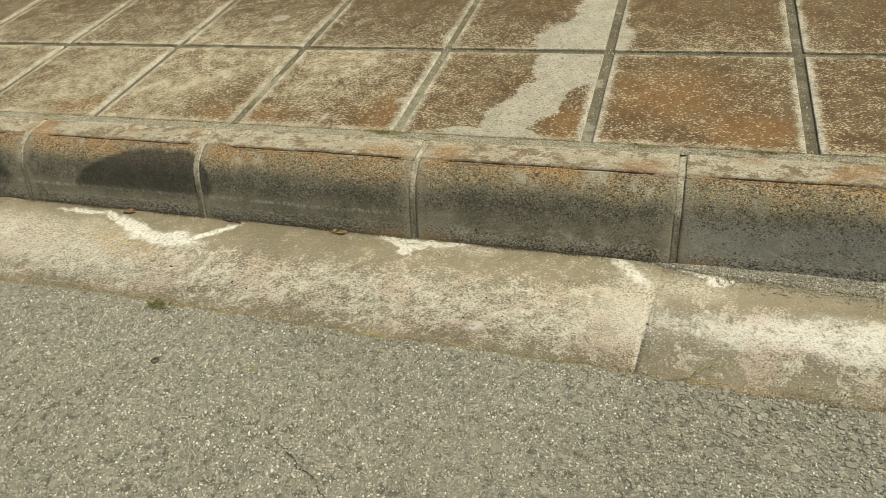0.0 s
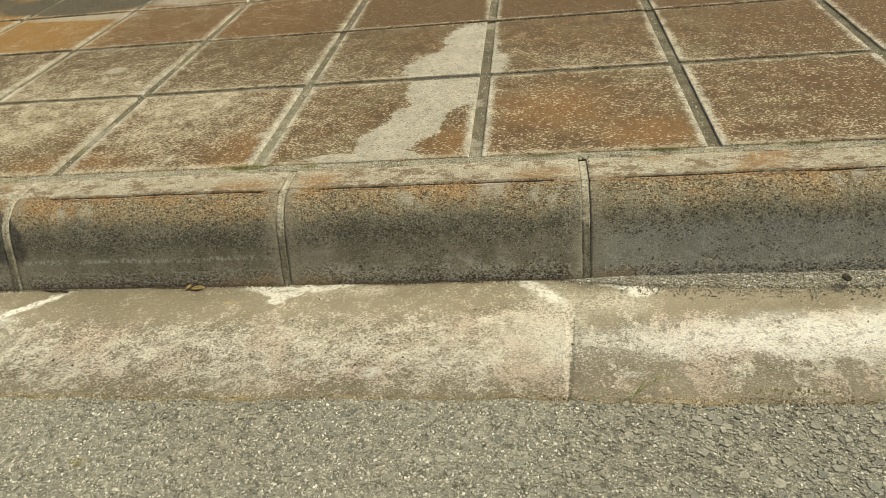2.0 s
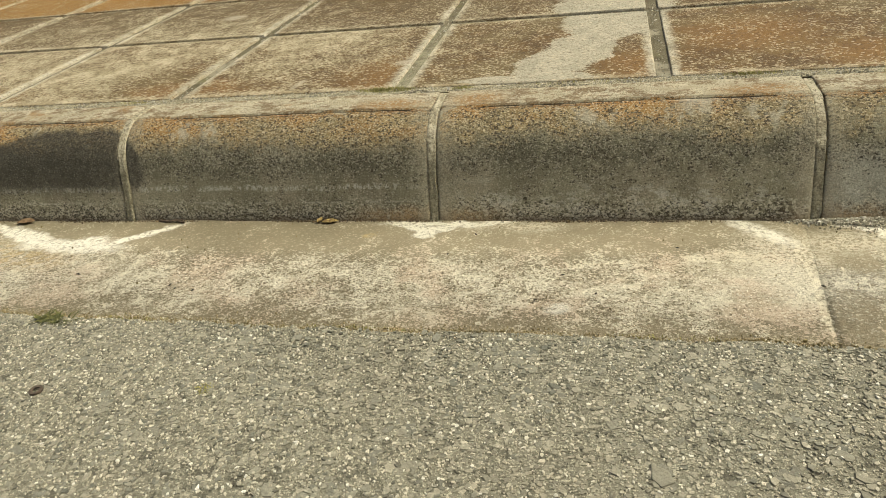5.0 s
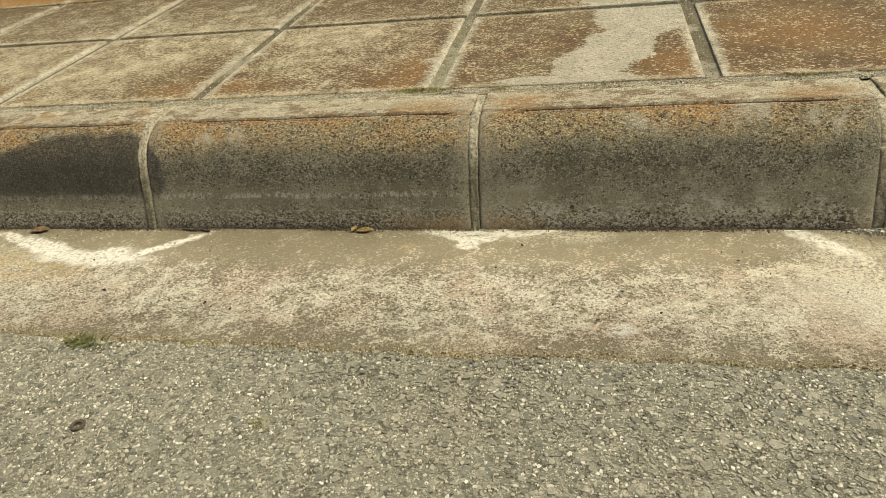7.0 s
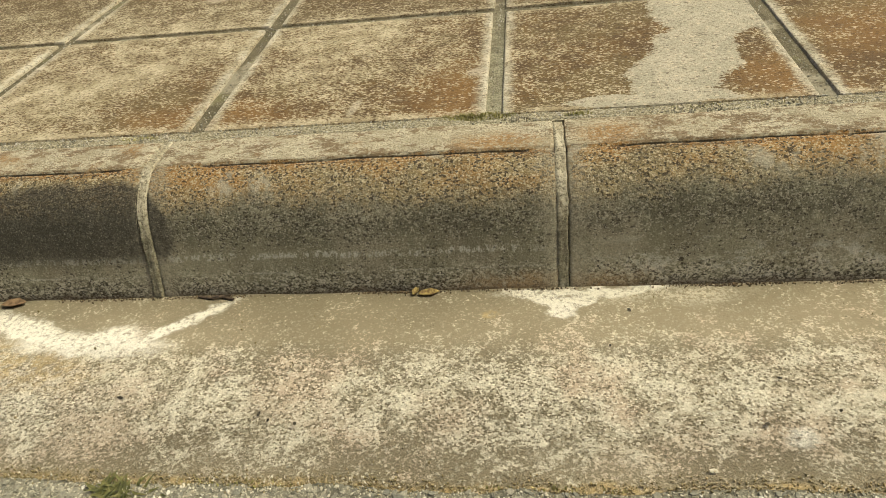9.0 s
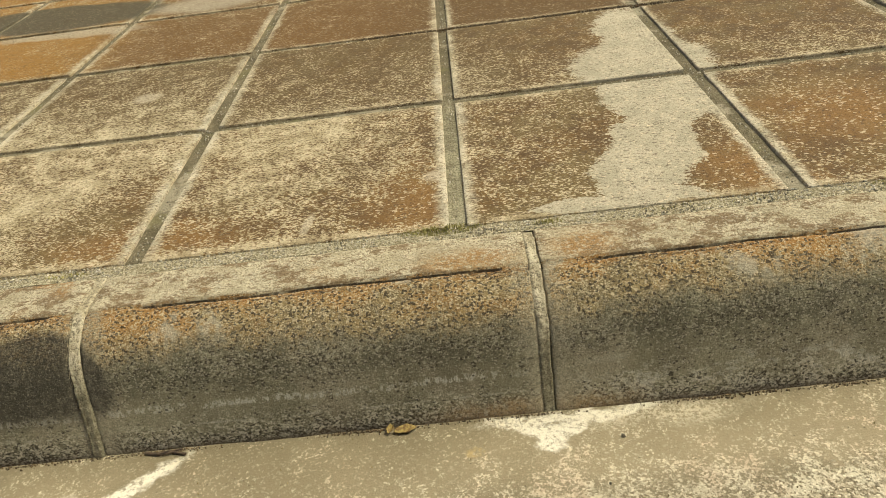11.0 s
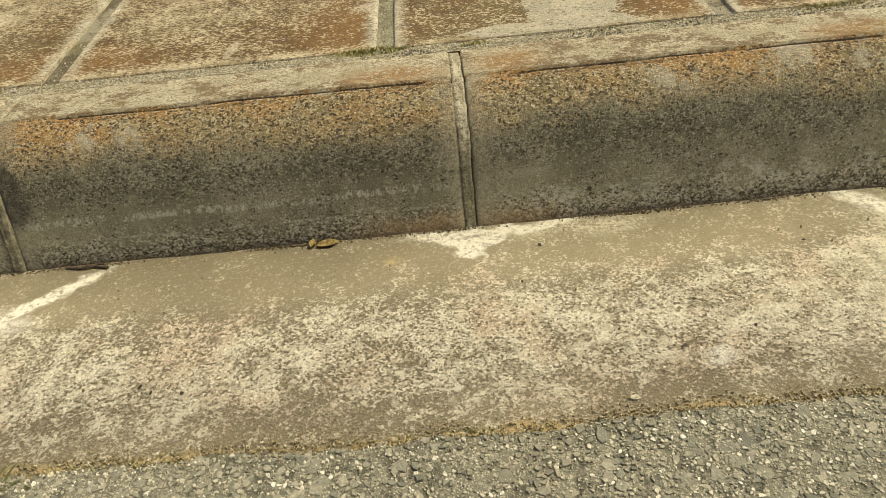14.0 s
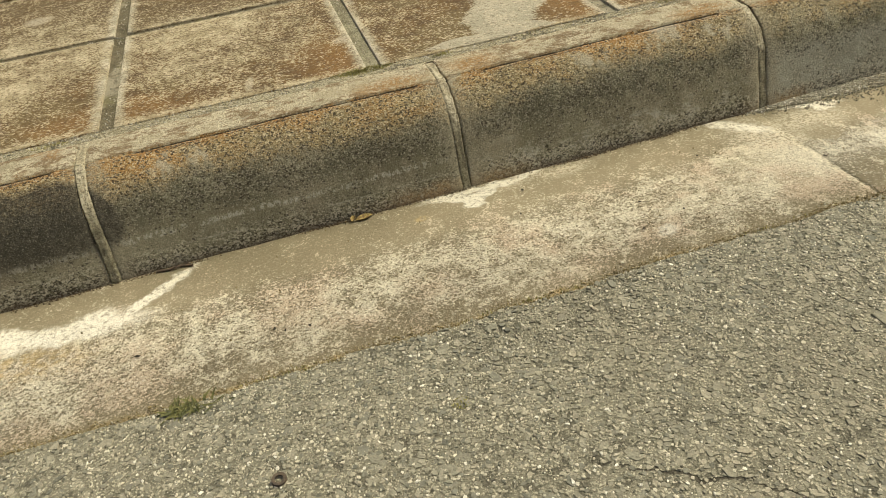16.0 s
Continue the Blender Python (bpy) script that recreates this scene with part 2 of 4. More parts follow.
def mat_kerb():
    m = Mat("kerb_concrete", 0.86, 0.25)
    w = m.warped(0.03, 30, 4)
    s = m.node("ShaderNodeSeparateXYZ")
    m.put(s.inputs[0], w)
    wz = s.outputs[2]
    fine = m.noise(190, 5, 0.8)
    grain = m.noise(460, 2, 0.6)
    mid = m.noise(34, 5, 0.68)
    big = m.noise(5.5, 3, 0.6)
    face = m.mix(m.step(big, 0.35, 0.65), (0.300, 0.278, 0.170), (0.420, 0.392, 0.250))
    face = m.mix(m.mul(m.step(m.noise(14, 4, 0.6, stretch=(1.2, 1, 0.5), shift=5), 0.45, 0.62), 0.7), face, (0.52, 0.46, 0.31))
    face = m.mix(m.mul(m.step(m.noise(11, 5, 0.7, shift=13), 0.50, 0.60), 0.5), face, (0.22, 0.19, 0.115))
    # grime above the splash line
    belt = m.mul(m.step(wz, 0.050, 0.088), m.step(wz, 0.108, 0.126, 1.0, 0.0))
    face = m.mix(m.mul(belt, m.step(mid, 0.40, 0.56, 0.1, 0.8)), face, (0.112, 0.105, 0.062))
    # chalky streaks of the older stones, pale scuffs of the newer ones
    chalk = m.mul(m.mul(m.step(m.add(m.z, m.mul(m.sub(mid, 0.5), 0.012)), 0.0455, 0.0475), m.step(m.add(m.z, m.mul(m.sub(mid, 0.5), 0.012)), 0.0525, 0.056, 1.0, 0.0)), m.step(m.noise(190, 3, 0.7, stretch=(1, 1, 0.35)), 0.48, 0.54))
    scrape = m.mul(m.mul(m.step(m.z, 0.0275, 0.0285), m.step(m.z, 0.0295, 0.0305, 1.0, 0.0)), m.step(m.noise(24, 4, 0.7, shift=71), 0.46, 0.54, 0.0, 0.6))
    chalk = m.mul(m.top(chalk, scrape), m.step(m.x, -0.1, 0.05, 1.0, 0.0))
    scuff = m.mul(m.step(m.noise(60, 5, 0.8, stretch=(0.6, 1, 1), shift=9), 0.51, 0.58), m.step(wz, 0.02, 0.07, 1.0, 0.0))
    face = m.mix(m.mul(m.top(chalk, m.mul(scuff, m.step(m.x, -0.05, 0.1))), 0.85), face, (0.82, 0.78, 0.62))
    face = m.mix(m.mul(m.step(fine, 0.55, 0.63), m.step(mid, 0.42, 0.6, 0.0, 0.5)), face, (0.52, 0.46, 0.32))
    face = m.mix(m.step(m.x, 0.50, 0.505, 0.42, 0.12), face, (0.12, 0.108, 0.07))
    face = m.mix(m.mul(m.step(m.x, 0.50, 0.51), m.mul(m.step(wz, 0.075, 0.10, 1.0, 0.0), 0.7)), face, m.mix(m.step(mid, 0.4, 0.6), (0.30, 0.295, 0.235), (0.38, 0.372, 0.30)))
    # dark lichen specks near the foot and on the rounding
    foot = m.step(wz, 0.0, 0.042, 1.0, 0.0)
    speck = m.step(m.add(m.noise(105, 5, 0.8, stretch=(0.7, 1, 1)), m.mul(foot, 0.10)), 0.57, 0.62)
    face = m.mix(m.mul(speck, m.top(m.mul(foot, 0.80), 0.16)), face, (0.06, 0.050, 0.034))
    gr = m.grains(640, (0.8, 1, 1))
    gr2 = m.grains(470, (0.8, 1, 1), 1.9)
    zone = m.add(m.mul(m.sub(m.noise(24, 5, 0.75, shift=21), 0.5), 1.5), m.add(m.mul(belt, 0.20), m.mul(m.step(m.add(wz, m.mul(m.sub(mid, 0.5), 0.05)), 0.008, 0.034, 1.0, 0.0), 0.42)))
    face = m.mix(m.mul(m.step(m.add(gr, zone), 0.80, 0.98), 0.42), face, (0.085, 0.073, 0.046))
    face = m.mix(m.mul(m.step(m.add(gr2, m.mul(zone, 0.55)), 0.96, 0.99), 0.80), face, (0.045, 0.036, 0.024))
    face = m.mix(m.mul(m.step(m.sub(gr, m.mul(zone, 0.5)), 0.13, 0.06), 0.40), face, (0.58, 0.54, 0.40))
    grit = m.mul(m.step(m.add(gr2, m.mul(m.sub(mid, 0.5), 0.9)), 0.30, 0.22), m.step(m.add(wz, m.mul(m.sub(mid, 0.5), 0.03)), 0.022, 0.042, 1.0, 0.0))
    face = m.mix(m.mul(grit, 0.7), face, (0.60, 0.55, 0.40))
    # darker and browner over the lowest centimetre of the face
    foot_brown = m.mul(m.step(m.add(m.z, m.mul(m.sub(mid, 0.5), 0.02)), 0.002, 0.010, 1.0, 0.0), 0.65)
    face = m.mix(foot_brown, face, (0.12, 0.085, 0.05))
    tan = m.mul(m.top(m.blot(w, -0.01, 0.0, 0.10, 0.03, 0, 0.6), m.blot(w, 0.53, 0.0, 0.05, 0.03, 0, 0.6)), m.step(wz, 0.008, 0.028, 1.0, 0.0))
    face = m.mix(m.mul(tan, m.step(fine, 0.40, 0.56, 0.3, 0.8)), face, (0.42, 0.29, 0.145))
    # rusty rounding below the mortar skim
    hot = m.mul(m.step(m.noise(9, 4, 0.7, stretch=(0.7, 1, 1), shift=23), 0.42, 0.60), m.step(m.z, 0.108, 0.134, 0.25, 1.0))
    rust = m.mix(m.step(mid, 0.42, 0.6), (0.25, 0.195, 0.098), (0.40, 0.305, 0.150))
    rust = m.mix(m.mul(hot, 0.85), rust, (0.50, 0.275, 0.085))
    seam = m.mul(m.step(m.y, 0.056, 0.068), m.step(m.noise(12, 4, 0.7, shift=29), 0.36, 0.52))
    rust = m.mix(m.mul(seam, 0.8), rust, (0.42, 0.215, 0.060))
    rust = m.mix(m.mul(m.step(m.add(gr, m.mul(m.sub(fine, 0.5), 1.5)), 0.62, 0.78), 0.8), rust, (0.70, 0.60, 0.38))
    rust = m.mix(m.mul(m.step(m.add(gr2, m.mul(m.sub(mid, 0.5), 0.8)), 0.78, 0.84), 0.85), rust, (0.055, 0.042, 0.026))
    rust = m.mix(m.mul(m.step(m.noise(150, 4, 0.8, shift=1.3), 0.56, 0.65), 0.65), rust, (0.075, 0.058, 0.034))
    grey_wash = m.mul(m.step(m.noise(13, 4, 0.7, stretch=(1.3, 1, 0.7), shift=33), 0.56, 0.66), 0.7)
    rust = m.mix(grey_wash, rust, (0.56, 0.51, 0.37))
    reach = m.add(wz, m.add(m.mul(m.sub(mid, 0.5), 0.04), m.mul(m.sub(m.noise(6, 4, 0.65, shift=43), 0.5), 0.055)))
    face = m.mix(m.step(m.add(reach, m.mul(m.sub(fine, 0.5), 0.06)), 0.096, 0.126), face, rust)
    # cement dust beside the joints
    jd = m.math("ABSOLUTE", m.sub(m.math("FRACT", m.add(m.mul(m.sub(m.x, 0.004), 2.0), 0.5)), 0.5))
    dust = m.mul(m.step(m.add(jd, m.mul(m.sub(m.noise(30, 4, 0.7, shift=3), 0.5), 0.10)), 0.018, 0.075, 1.0, 0.0), m.step(fine, 0.40, 0.60, 0.25, 0.75))
    face = m.mix(dust, face, (0.42, 0.375, 0.255))
    # bitumen smears with an arched top
    wb = m.warped(0.011, 60, 4)
    sb = m.node("ShaderNodeSeparateXYZ")
    m.put(sb.inputs[0], wb)
    flat = m.node("ShaderNodeCombineXYZ")
    m.put(flat.inputs[0], sb.outputs[0])
    m.put(flat.inputs[1], sb.outputs[2])
    tar = m.top(m.blot(flat.outputs[0], -0.655, 0.060, 0.19, 0.072, 5, 0.06), m.blot(flat.outputs[0], -0.545, 0.092, 0.075, 0.042, 0, 0.08),
                m.blot(flat.outputs[0], -1.20, 0.05, 0.16, 0.065, 0, 0.12))
    tar = m.mul(tar, m.step(sb.outputs[2], 0.035, 0.062))
    face = m.mix(m.mul(tar, m.step(fine, 0.36, 0.60, 0.95, 0.7)), face, (0.046, 0.041, 0.029))
    # mortar skim on the flat top
    skim = m.mix(m.step(mid, 0.38, 0.62), (0.53, 0.455, 0.29), (0.72, 0.645, 0.445))
    skim = m.mix(m.mul(m.step(m.noise(40, 6, 0.8, stretch=(0.6, 1, 1), shift=7), 0.505, 0.55), 0.9), skim, (0.29, 0.20, 0.105))
    skim = m.mix(m.mul(m.step(m.add(gr, m.mul(m.sub(mid, 0.5), 1.2)), 0.80, 0.86), 0.7), skim, (0.25, 0.18, 0.10))
    skim = m.mix(m.mul(m.step(gr2, 0.12, 0.08), 0.6), skim, (0.74, 0.68, 0.50))
    skim = m.mix(m.mul(m.top(m.step(m.noise(7, 3, 0.6, shift=2.2), 0.56, 0.64), m.blot(w, -0.07, 0.09, 0.05, 0.02, 0, 0.6), m.blot(w, 0.06, 0.10, 0.035, 0.02, 0, 0.6), m.blot(w, 0.44, 0.09, 0.05, 0.02, 0, 0.6)), m.step(fine, 0.42, 0.54)), skim, (0.45, 0.27, 0.11))
    ys = m.add(m.y, m.mul(m.sub(m.noise(60, 3), 0.5), 0.006))
    col = m.mix(m.step(ys, 0.0735, 0.0765), face, skim)
    # dirt in the crack along the skim, with the groove's shade painted in
    crack = m.mul(m.step(m.z, 0.1374, 0.1392, 1.0, 0.0), m.mul(m.step(m.y, 0.064, 0.066), m.step(m.y, 0.082, 0.084, 1.0, 0.0)))
    col = m.mix(m.mul(crack, m.step(m.noise(22, 4, 0.7, shift=51), 0.34, 0.52, 0.35, 0.95)), col, (0.030, 0.020, 0.012))
    rough_zone = m.add(0.25, m.mul(m.step(m.noise(12, 4, 0.7, shift=17), 0.46, 0.58), 0.75))
    col = m.mix(m.mul(m.step(grain, 0.48, 0.38), m.mul(rough_zone, 0.34)), col, (0.05, 0.043, 0.028))
    col = m.mix(m.mul(m.step(grain, 0.58, 0.68), 0.2), col, (0.75, 0.68, 0.50))
    pitted = m.step(m.z, 0.085, 0.125, 0.6, 1.5)
    h = m.mul(pitted, m.add(m.mul(fine, 1.0), m.add(m.mul(gr, -0.45), m.mul(m.noise(90, 3, 0.6), 0.7))))
    return m.done(col, h, 0.0034, m.step(tar, 0.0, 1.0, 0.88, 0.6))


def mat_tile():
    m = Mat("pavement_tile", 0.82, 0.3)
    info = m.node("ShaderNodeObjectInfo")
    rnd = info.outputs["Random"]
    tc = m.node("ShaderNodeTexCoord").outputs["Object"]
    ls = m.node("ShaderNodeSeparateXYZ")
    m.put(ls.inputs[0], tc)
    ex = m.math("ABSOLUTE", ls.outputs[0])
    ey = m.math("ABSOLUTE", ls.outputs[1])
    edge = m.top(m.sub(ex, 0.188), m.sub(ey, 0.181))                  # 0 at the rim, negative inside
    fine = m.noise(300, 4, 0.8, stretch=(0.8, 1, 1))
    gr = m.grains(520, (0.7, 1.0, 1.0), 3.3)
    gr2 = m.grains(430, (0.65, 1.0, 1.0), 1.1)
    fleck = m.add(m.mul(m.noise(210, 4, 0.75, stretch=(0.55, 1.0, 1.0), shift=3), 0.62), m.mul(gr, 0.38))
    mid = m.noise(22, 6, 0.75)
    big = m.noise(3.6, 3, 0.55)
    w = m.warped(0.075, 14, 6, stretch=(0.7, 1.3, 1))
    wide = m.warped(0.16, 9, 4)
    clay = m.mix(m.step(mid, 0.38, 0.62), (0.118, 0.071, 0.026), (0.205, 0.125, 0.045))
    clay = m.mix(m.mul(m.step(m.noise(9, 4, 0.65, shift=11), 0.46, 0.62), 0.8), clay, (0.185, 0.132, 0.054))
    # iron-orange blooms along the front edges and corners
    bloom = m.top(m.blot(wide, -0.52, 0.19, 0.06, 0.05, 0, 0.7), m.blot(wide, -0.42, 0.185, 0.07, 0.035, 0, 0.7), m.blot(wide, -0.13, 0.24, 0.05, 0.09, 0, 0.7), m.blot(wide, 0.30, 0.20, 0.05, 0.07, 0, 0.7),
                  m.blot(wide, 0.63, 0.22, 0.10, 0.06, 0, 0.8), m.blot(wide, 0.47, 0.35, 0.10, 0.09, 0, 0.8), m.blot(wide, -0.95, 0.20, 0.10, 0.05, 0, 0.7))
    clay = m.mix(m.mul(bloom, 0.6), clay, (0.30, 0.160, 0.048))
    # the second row is dusty and grey-brown, the third smooth and golden towards -x, dark towards +x
    second = m.mul(m.step(m.y, 0.541, 0.545), m.step(m.add(m.x, m.mul(m.sub(mid, 0.5), 0.2)), -0.05, 0.25, 1.0, 0.3))
    clay = m.mix(m.mul(second, 0.6), clay, (0.135, 0.092, 0.038))
    back = m.step(m.add(m.y, m.mul(m.sub(mid, 0.5), 0.06)), 0.90, 0.95)
    clay = m.mix(m.mul(back, 0.85), clay, m.mix(m.step(m.add(m.x, m.mul(m.sub(big, 0.5), 0.3)), -1.0, -0.72), (0.35, 0.185, 0.040), m.mix(m.step(m.x, -0.4, 0.1), (0.185, 0.100, 0.030), (0.135, 0.080, 0.028))))
    clay = m.mix(m.step(m.x, 0.75, 1.05, 0.0, 0.6), clay, (0.15, 0.085, 0.028))
    # worn pale film: more of it towards -x, less towards +x and at the back
    wearx = m.step(m.add(m.x, m.mul(m.sub(big, 0.5), 0.5)), -0.80, 0.50, 0.12, -0.11)
    weary = m.step(m.add(m.y, m.mul(m.sub(big, 0.5), 0.2)), 0.50, 1.0, 0.0, -0.27)
    dusty = m.sub(m.top(m.blot(wide, -0.34, 0.43, 0.12, 0.13, -30, 0.8), m.blot(wide, -0.68, 0.36, 0.09, 0.24, -38, 0.8), m.blot(wide, -0.22, 0.33, 0.10, 0.06, 0, 0.8), m.blot(wide, -1.02, 0.36, 0.12, 0.2, -30, 0.8)),
                  m.top(m.blot(wide, -0.18, 0.25, 0.10, 0.10, 20, 0.8), m.blot(wide, -0.54, 0.26, 0.045, 0.17, -38, 0.8), m.mul(bloom, 0.8)))
    wear = m.add(m.add(wearx, weary), m.add(m.mul(m.sub(mid, 0.5), 0.75), m.mul(m.sub(m.noise(8, 4, 0.65, shift=31), 0.5), 0.75)))
    wear = m.add(m.add(wear, m.mul(dusty, 0.21)), m.add(m.mul(m.sub(rnd, 0.5), 0.08), m.step(m.x, 0.75, 1.1, 0.0, -0.12)))
    rim = m.step(m.add(edge, m.mul(m.sub(m.noise(40, 5, 0.75), 0.5), 0.030)), -0.022, -0.006)
    film_f = m.step(m.add(wear, m.add(m.mul(m.sub(fleck, 0.5), 1.75), m.mul(rim, 0.22))), 0.03, 0.22)
    # cement wiped over the edges of the joints
    wipe = m.step(m.add(m.sub(ex, 0.188), m.mul(m.sub(m.noise(26, 5, 0.75, shift=14), 0.5), 0.034)), -0.018, -0.004)
    wipe = m.mul(wipe, m.mul(m.step(m.noise(11, 4, 0.7, shift=41), 0.36, 0.52, 0.25, 1.0), m.step(m.y, 0.42, 0.95, 1.0, 0.45)))
    lip = m.mul(m.step(m.add(edge, m.mul(m.sub(mid, 0.5), 0.016)), -0.010, -0.003), m.step(m.noise(30, 5, 0.75, shift=41), 0.40, 0.54))
    film_f = m.top(film_f, m.mul(lip, 0.75))
    film = m.mix(m.step(mid, 0.40, 0.62), (0.47, 0.385, 0.225), (0.68, 0.59, 0.385))
    col = m.mix(m.mul(film_f, 0.84), clay, film)
    col = m.mix(m.mul(wipe, m.step(fine, 0.36, 0.50, 0.35, 0.9)), col, m.mix(m.step(mid, 0.4, 0.6), (0.50, 0.455, 0.325), (0.70, 0.64, 0.48)))
    # cement spill over two tiles, a grey slick far back
    spill = m.top(m.blot(w, 0.255, 0.60, 0.115, 0.12, -70, 0.28), m.blot(w, 0.235, 0.46, 0.075, 0.12, 12, 0.28), m.blot(w, 0.19, 0.30, 0.062, 0.15, -28, 0.28),
                  m.blot(w, 0.12, 0.18, 0.10, 0.025, 0, 0.15), m.blot(w, 0.275, 0.76, 0.065, 0.14, 0, 0.28),
                  m.blot(w, 0.30, 0.42, 0.018, 0.20, 0, 0.3))
    gap = m.blot(w, 0.285, 0.285, 0.035, 0.10, -8, 0.35)
    spill = m.mul(spill, m.sub(1.0, gap))
    slick = m.mix(m.step(mid, 0.38, 0.62), (0.48, 0.435, 0.305), (0.60, 0.545, 0.395))
    slick = m.mix(m.mul(m.step(fine, 0.55, 0.63), 0.5), slick, (0.32, 0.255, 0.15))
    spill = m.step(m.add(spill, m.mul(m.sub(fleck, 0.5), 1.3)), 0.40, 0.52)
    col = m.mix(m.mul(spill, 0.95), col, slick)
    grey = m.top(m.blot(w, -1.14, 1.44, 0.34, 0.13, -6, 0.12), m.blot(w, -1.9, 1.5, 0.5, 0.2, 0, 0.2))
    col = m.mix(m.mul(grey, 0.9), col, (0.085, 0.080, 0.050))
    chalk = m.top(m.blot(w, -1.02, 1.255, 0.20, 0.035, -5, 0.3), m.blot(w, -0.68, 1.40, 0.16, 0.08, 0, 0.3))
    col = m.mix(m.mul(chalk, 0.75), col, (0.47, 0.41, 0.29))
    scratch = m.blot(m.pos, -0.262, 0.203, 0.006, 0.024, -8, 0.4)
    chip = m.blot(m.warped(0.012, 80, 2), -0.10, 0.292, 0.016, 0.013, 0, 0.4)
    spot = m.blot(m.warped(0.02, 50, 3), -0.64, 0.725, 0.025, 0.022, 0, 0.4)
    col = m.mix(m.mul(m.top(scratch, chip, spot), 0.7), col, (0.60, 0.52, 0.37))
    col = m.mix(m.mul(m.step(m.cells(26), 0.045, 0.075, 1.0, 0.0), 0.55), col, (0.60, 0.52, 0.36))
    col = m.mix(m.mul(m.step(fine, 0.48, 0.38), 0.6), col, (0.085, 0.052, 0.024))
    col = m.mix(m.mul(m.step(m.add(gr2, m.mul(m.sub(mid, 0.5), 0.3)), 0.91, 0.95), m.step(m.y, 0.5, 1.0, 0.65, 0.25)), col, (0.74, 0.64, 0.44))
    col = m.mix(m.mul(m.step(gr2, 0.06, 0.04), 0.6), col, (0.09, 0.058, 0.03))
    h = m.add(m.mul(fine, 0.8), m.add(m.mul(film_f, 0.35), m.add(m.mul(gr2, 0.35), m.mul(m.noise(70, 3), 0.3))))
    return m.done(col, h, 0.0028, m.step(mid, 0.3, 0.7, 0.72, 0.9))


def mat_sand_mortar(name, a, b, dark):
    m = Mat(name, 0.95, 0.15)
    fine = m.noise(330, 4, 0.75)
    mid = m.noise(28, 4, 0.65)
    col = m.mix(m.step(mid, 0.3, 0.7), a, b)
    col = m.mix(m.step(fine, 0.42, 0.62), m.mix(0.55, col, dark), col)
    turns = m.noise(7.5, 4, 0.7, shift=4.7)
    col = m.mix(m.step(turns, 0.50, 0.40, 0.0, 0.75), col, m.mix(0.4, col, dark))
    col = m.mix(m.mul(m.step(turns, 0.55, 0.62), 0.6), col, (0.50, 0.45, 0.32))
    col = m.mix(m.mul(m.step(m.noise(10, 4, 0.7, shift=19), 0.57, 0.66), 0.5), col, (0.24, 0.225, 0.10))
    col = m.mix(m.step(m.y, 0.161, 0.166, 0.8, 0.0), col, m.mix(m.step(fine, 0.44, 0.58), (0.26, 0.22, 0.12), (0.66, 0.60, 0.42)))
    col = m.mix(m.step(m.cells(420), 0.1, 0.25, 0.7, 0.0), col, (0.55, 0.49, 0.34))
    col = m.mix(m.mul(m.blot(m.pos, -0.0745, 0.32, 0.02, 0.21, 0, 0.3), m.step(mid, 0.35, 0.6, 0.3, 0.8)), col, m.mix(m.step(fine, 0.40, 0.58), (0.22, 0.205, 0.115), (0.48, 0.445, 0.30)))
    return m.done(col, m.add(fine, m.mul(mid, 0.5)), 0.004)


def mat_asphalt():
    m = Mat("asphalt_binder", 0.92, 0.2)
    fine = m.noise(360, 3, 0.75)
    mid = m.noise(70, 4, 0.7)
    big = m.noise(4.0, 3, 0.6)
    col = m.mix(big, (0.185, 0.172, 0.122), (0.255, 0.238, 0.168))
    col = m.mix(m.step(fine, 0.52, 0.62), col, (0.44, 0.405, 0.29))
    col = m.mix(m.step(m.cells(260), 0.12, 0.25, 0.75, 0.0), col, (0.60, 0.55, 0.41))
    col = m.mix(m.mul(m.step(mid, 0.38, 0.50, 1.0, 0.0), 0.75), col, (0.085, 0.078, 0.054))
    w = m.warped(0.035, 40, 4)
    crack = m.blot(w, 0.03, -0.57, 0.10, 0.0018, -30, 0.4)
    col = m.mix(m.mul(crack, 0.85), col, (0.07, 0.06, 0.042))
    return m.done(col, m.add(m.mul(mid, 0.7), m.add(m.mul(fine, 0.6), m.mul(crack, -0.8))), 0.004)


def mat_stones(name, tones, rough=0.85, single=False):
    m = Mat(name, rough, 0.3)
    r = m.node("ShaderNodeValToRGB")
    m.put(r.inputs[0], m.node("ShaderNodeObjectInfo").outputs["Random"] if single else m.island)
    r.color_ramp.interpolation = "CONSTANT"
    els = r.color_ramp.elements
    while len(els) < len(tones):
        els.new(0.5)
    for e, (p, c) in zip(els, tones):
        e.position, e.color = p, (*c, 1)
    fine = m.noise(300, 4, 0.7)
    big = m.noise(5.0, 3, 0.6)
    col = m.mix(m.step(fine, 0.35, 0.7), m.mix(0.34, r.outputs[0], (0.06, 0.052, 0.036)), r.outputs[0])
    col = m.mix(m.mul(m.step(big, 0.45, 0.7), 0.25), col, (0.30, 0.25, 0.165))
    return m.done(col, fine, 0.0012)


def mat_plain(name, a, b, scale, rough=0.7, bump=0.0005):
    m = Mat(name, rough, 0.3)
    f = m.noise(scale, 4, 0.65)
    return m.done(m.mix(m.step(f, 0.35, 0.65), a, b), f, bump)


GUTTER = mat_gutter()
KERB = mat_kerb()
TILE = mat_tile()
BED = mat_sand_mortar("joint_sand", (0.17, 0.145, 0.085), (0.30, 0.26, 0.165), (0.085, 0.07, 0.04))


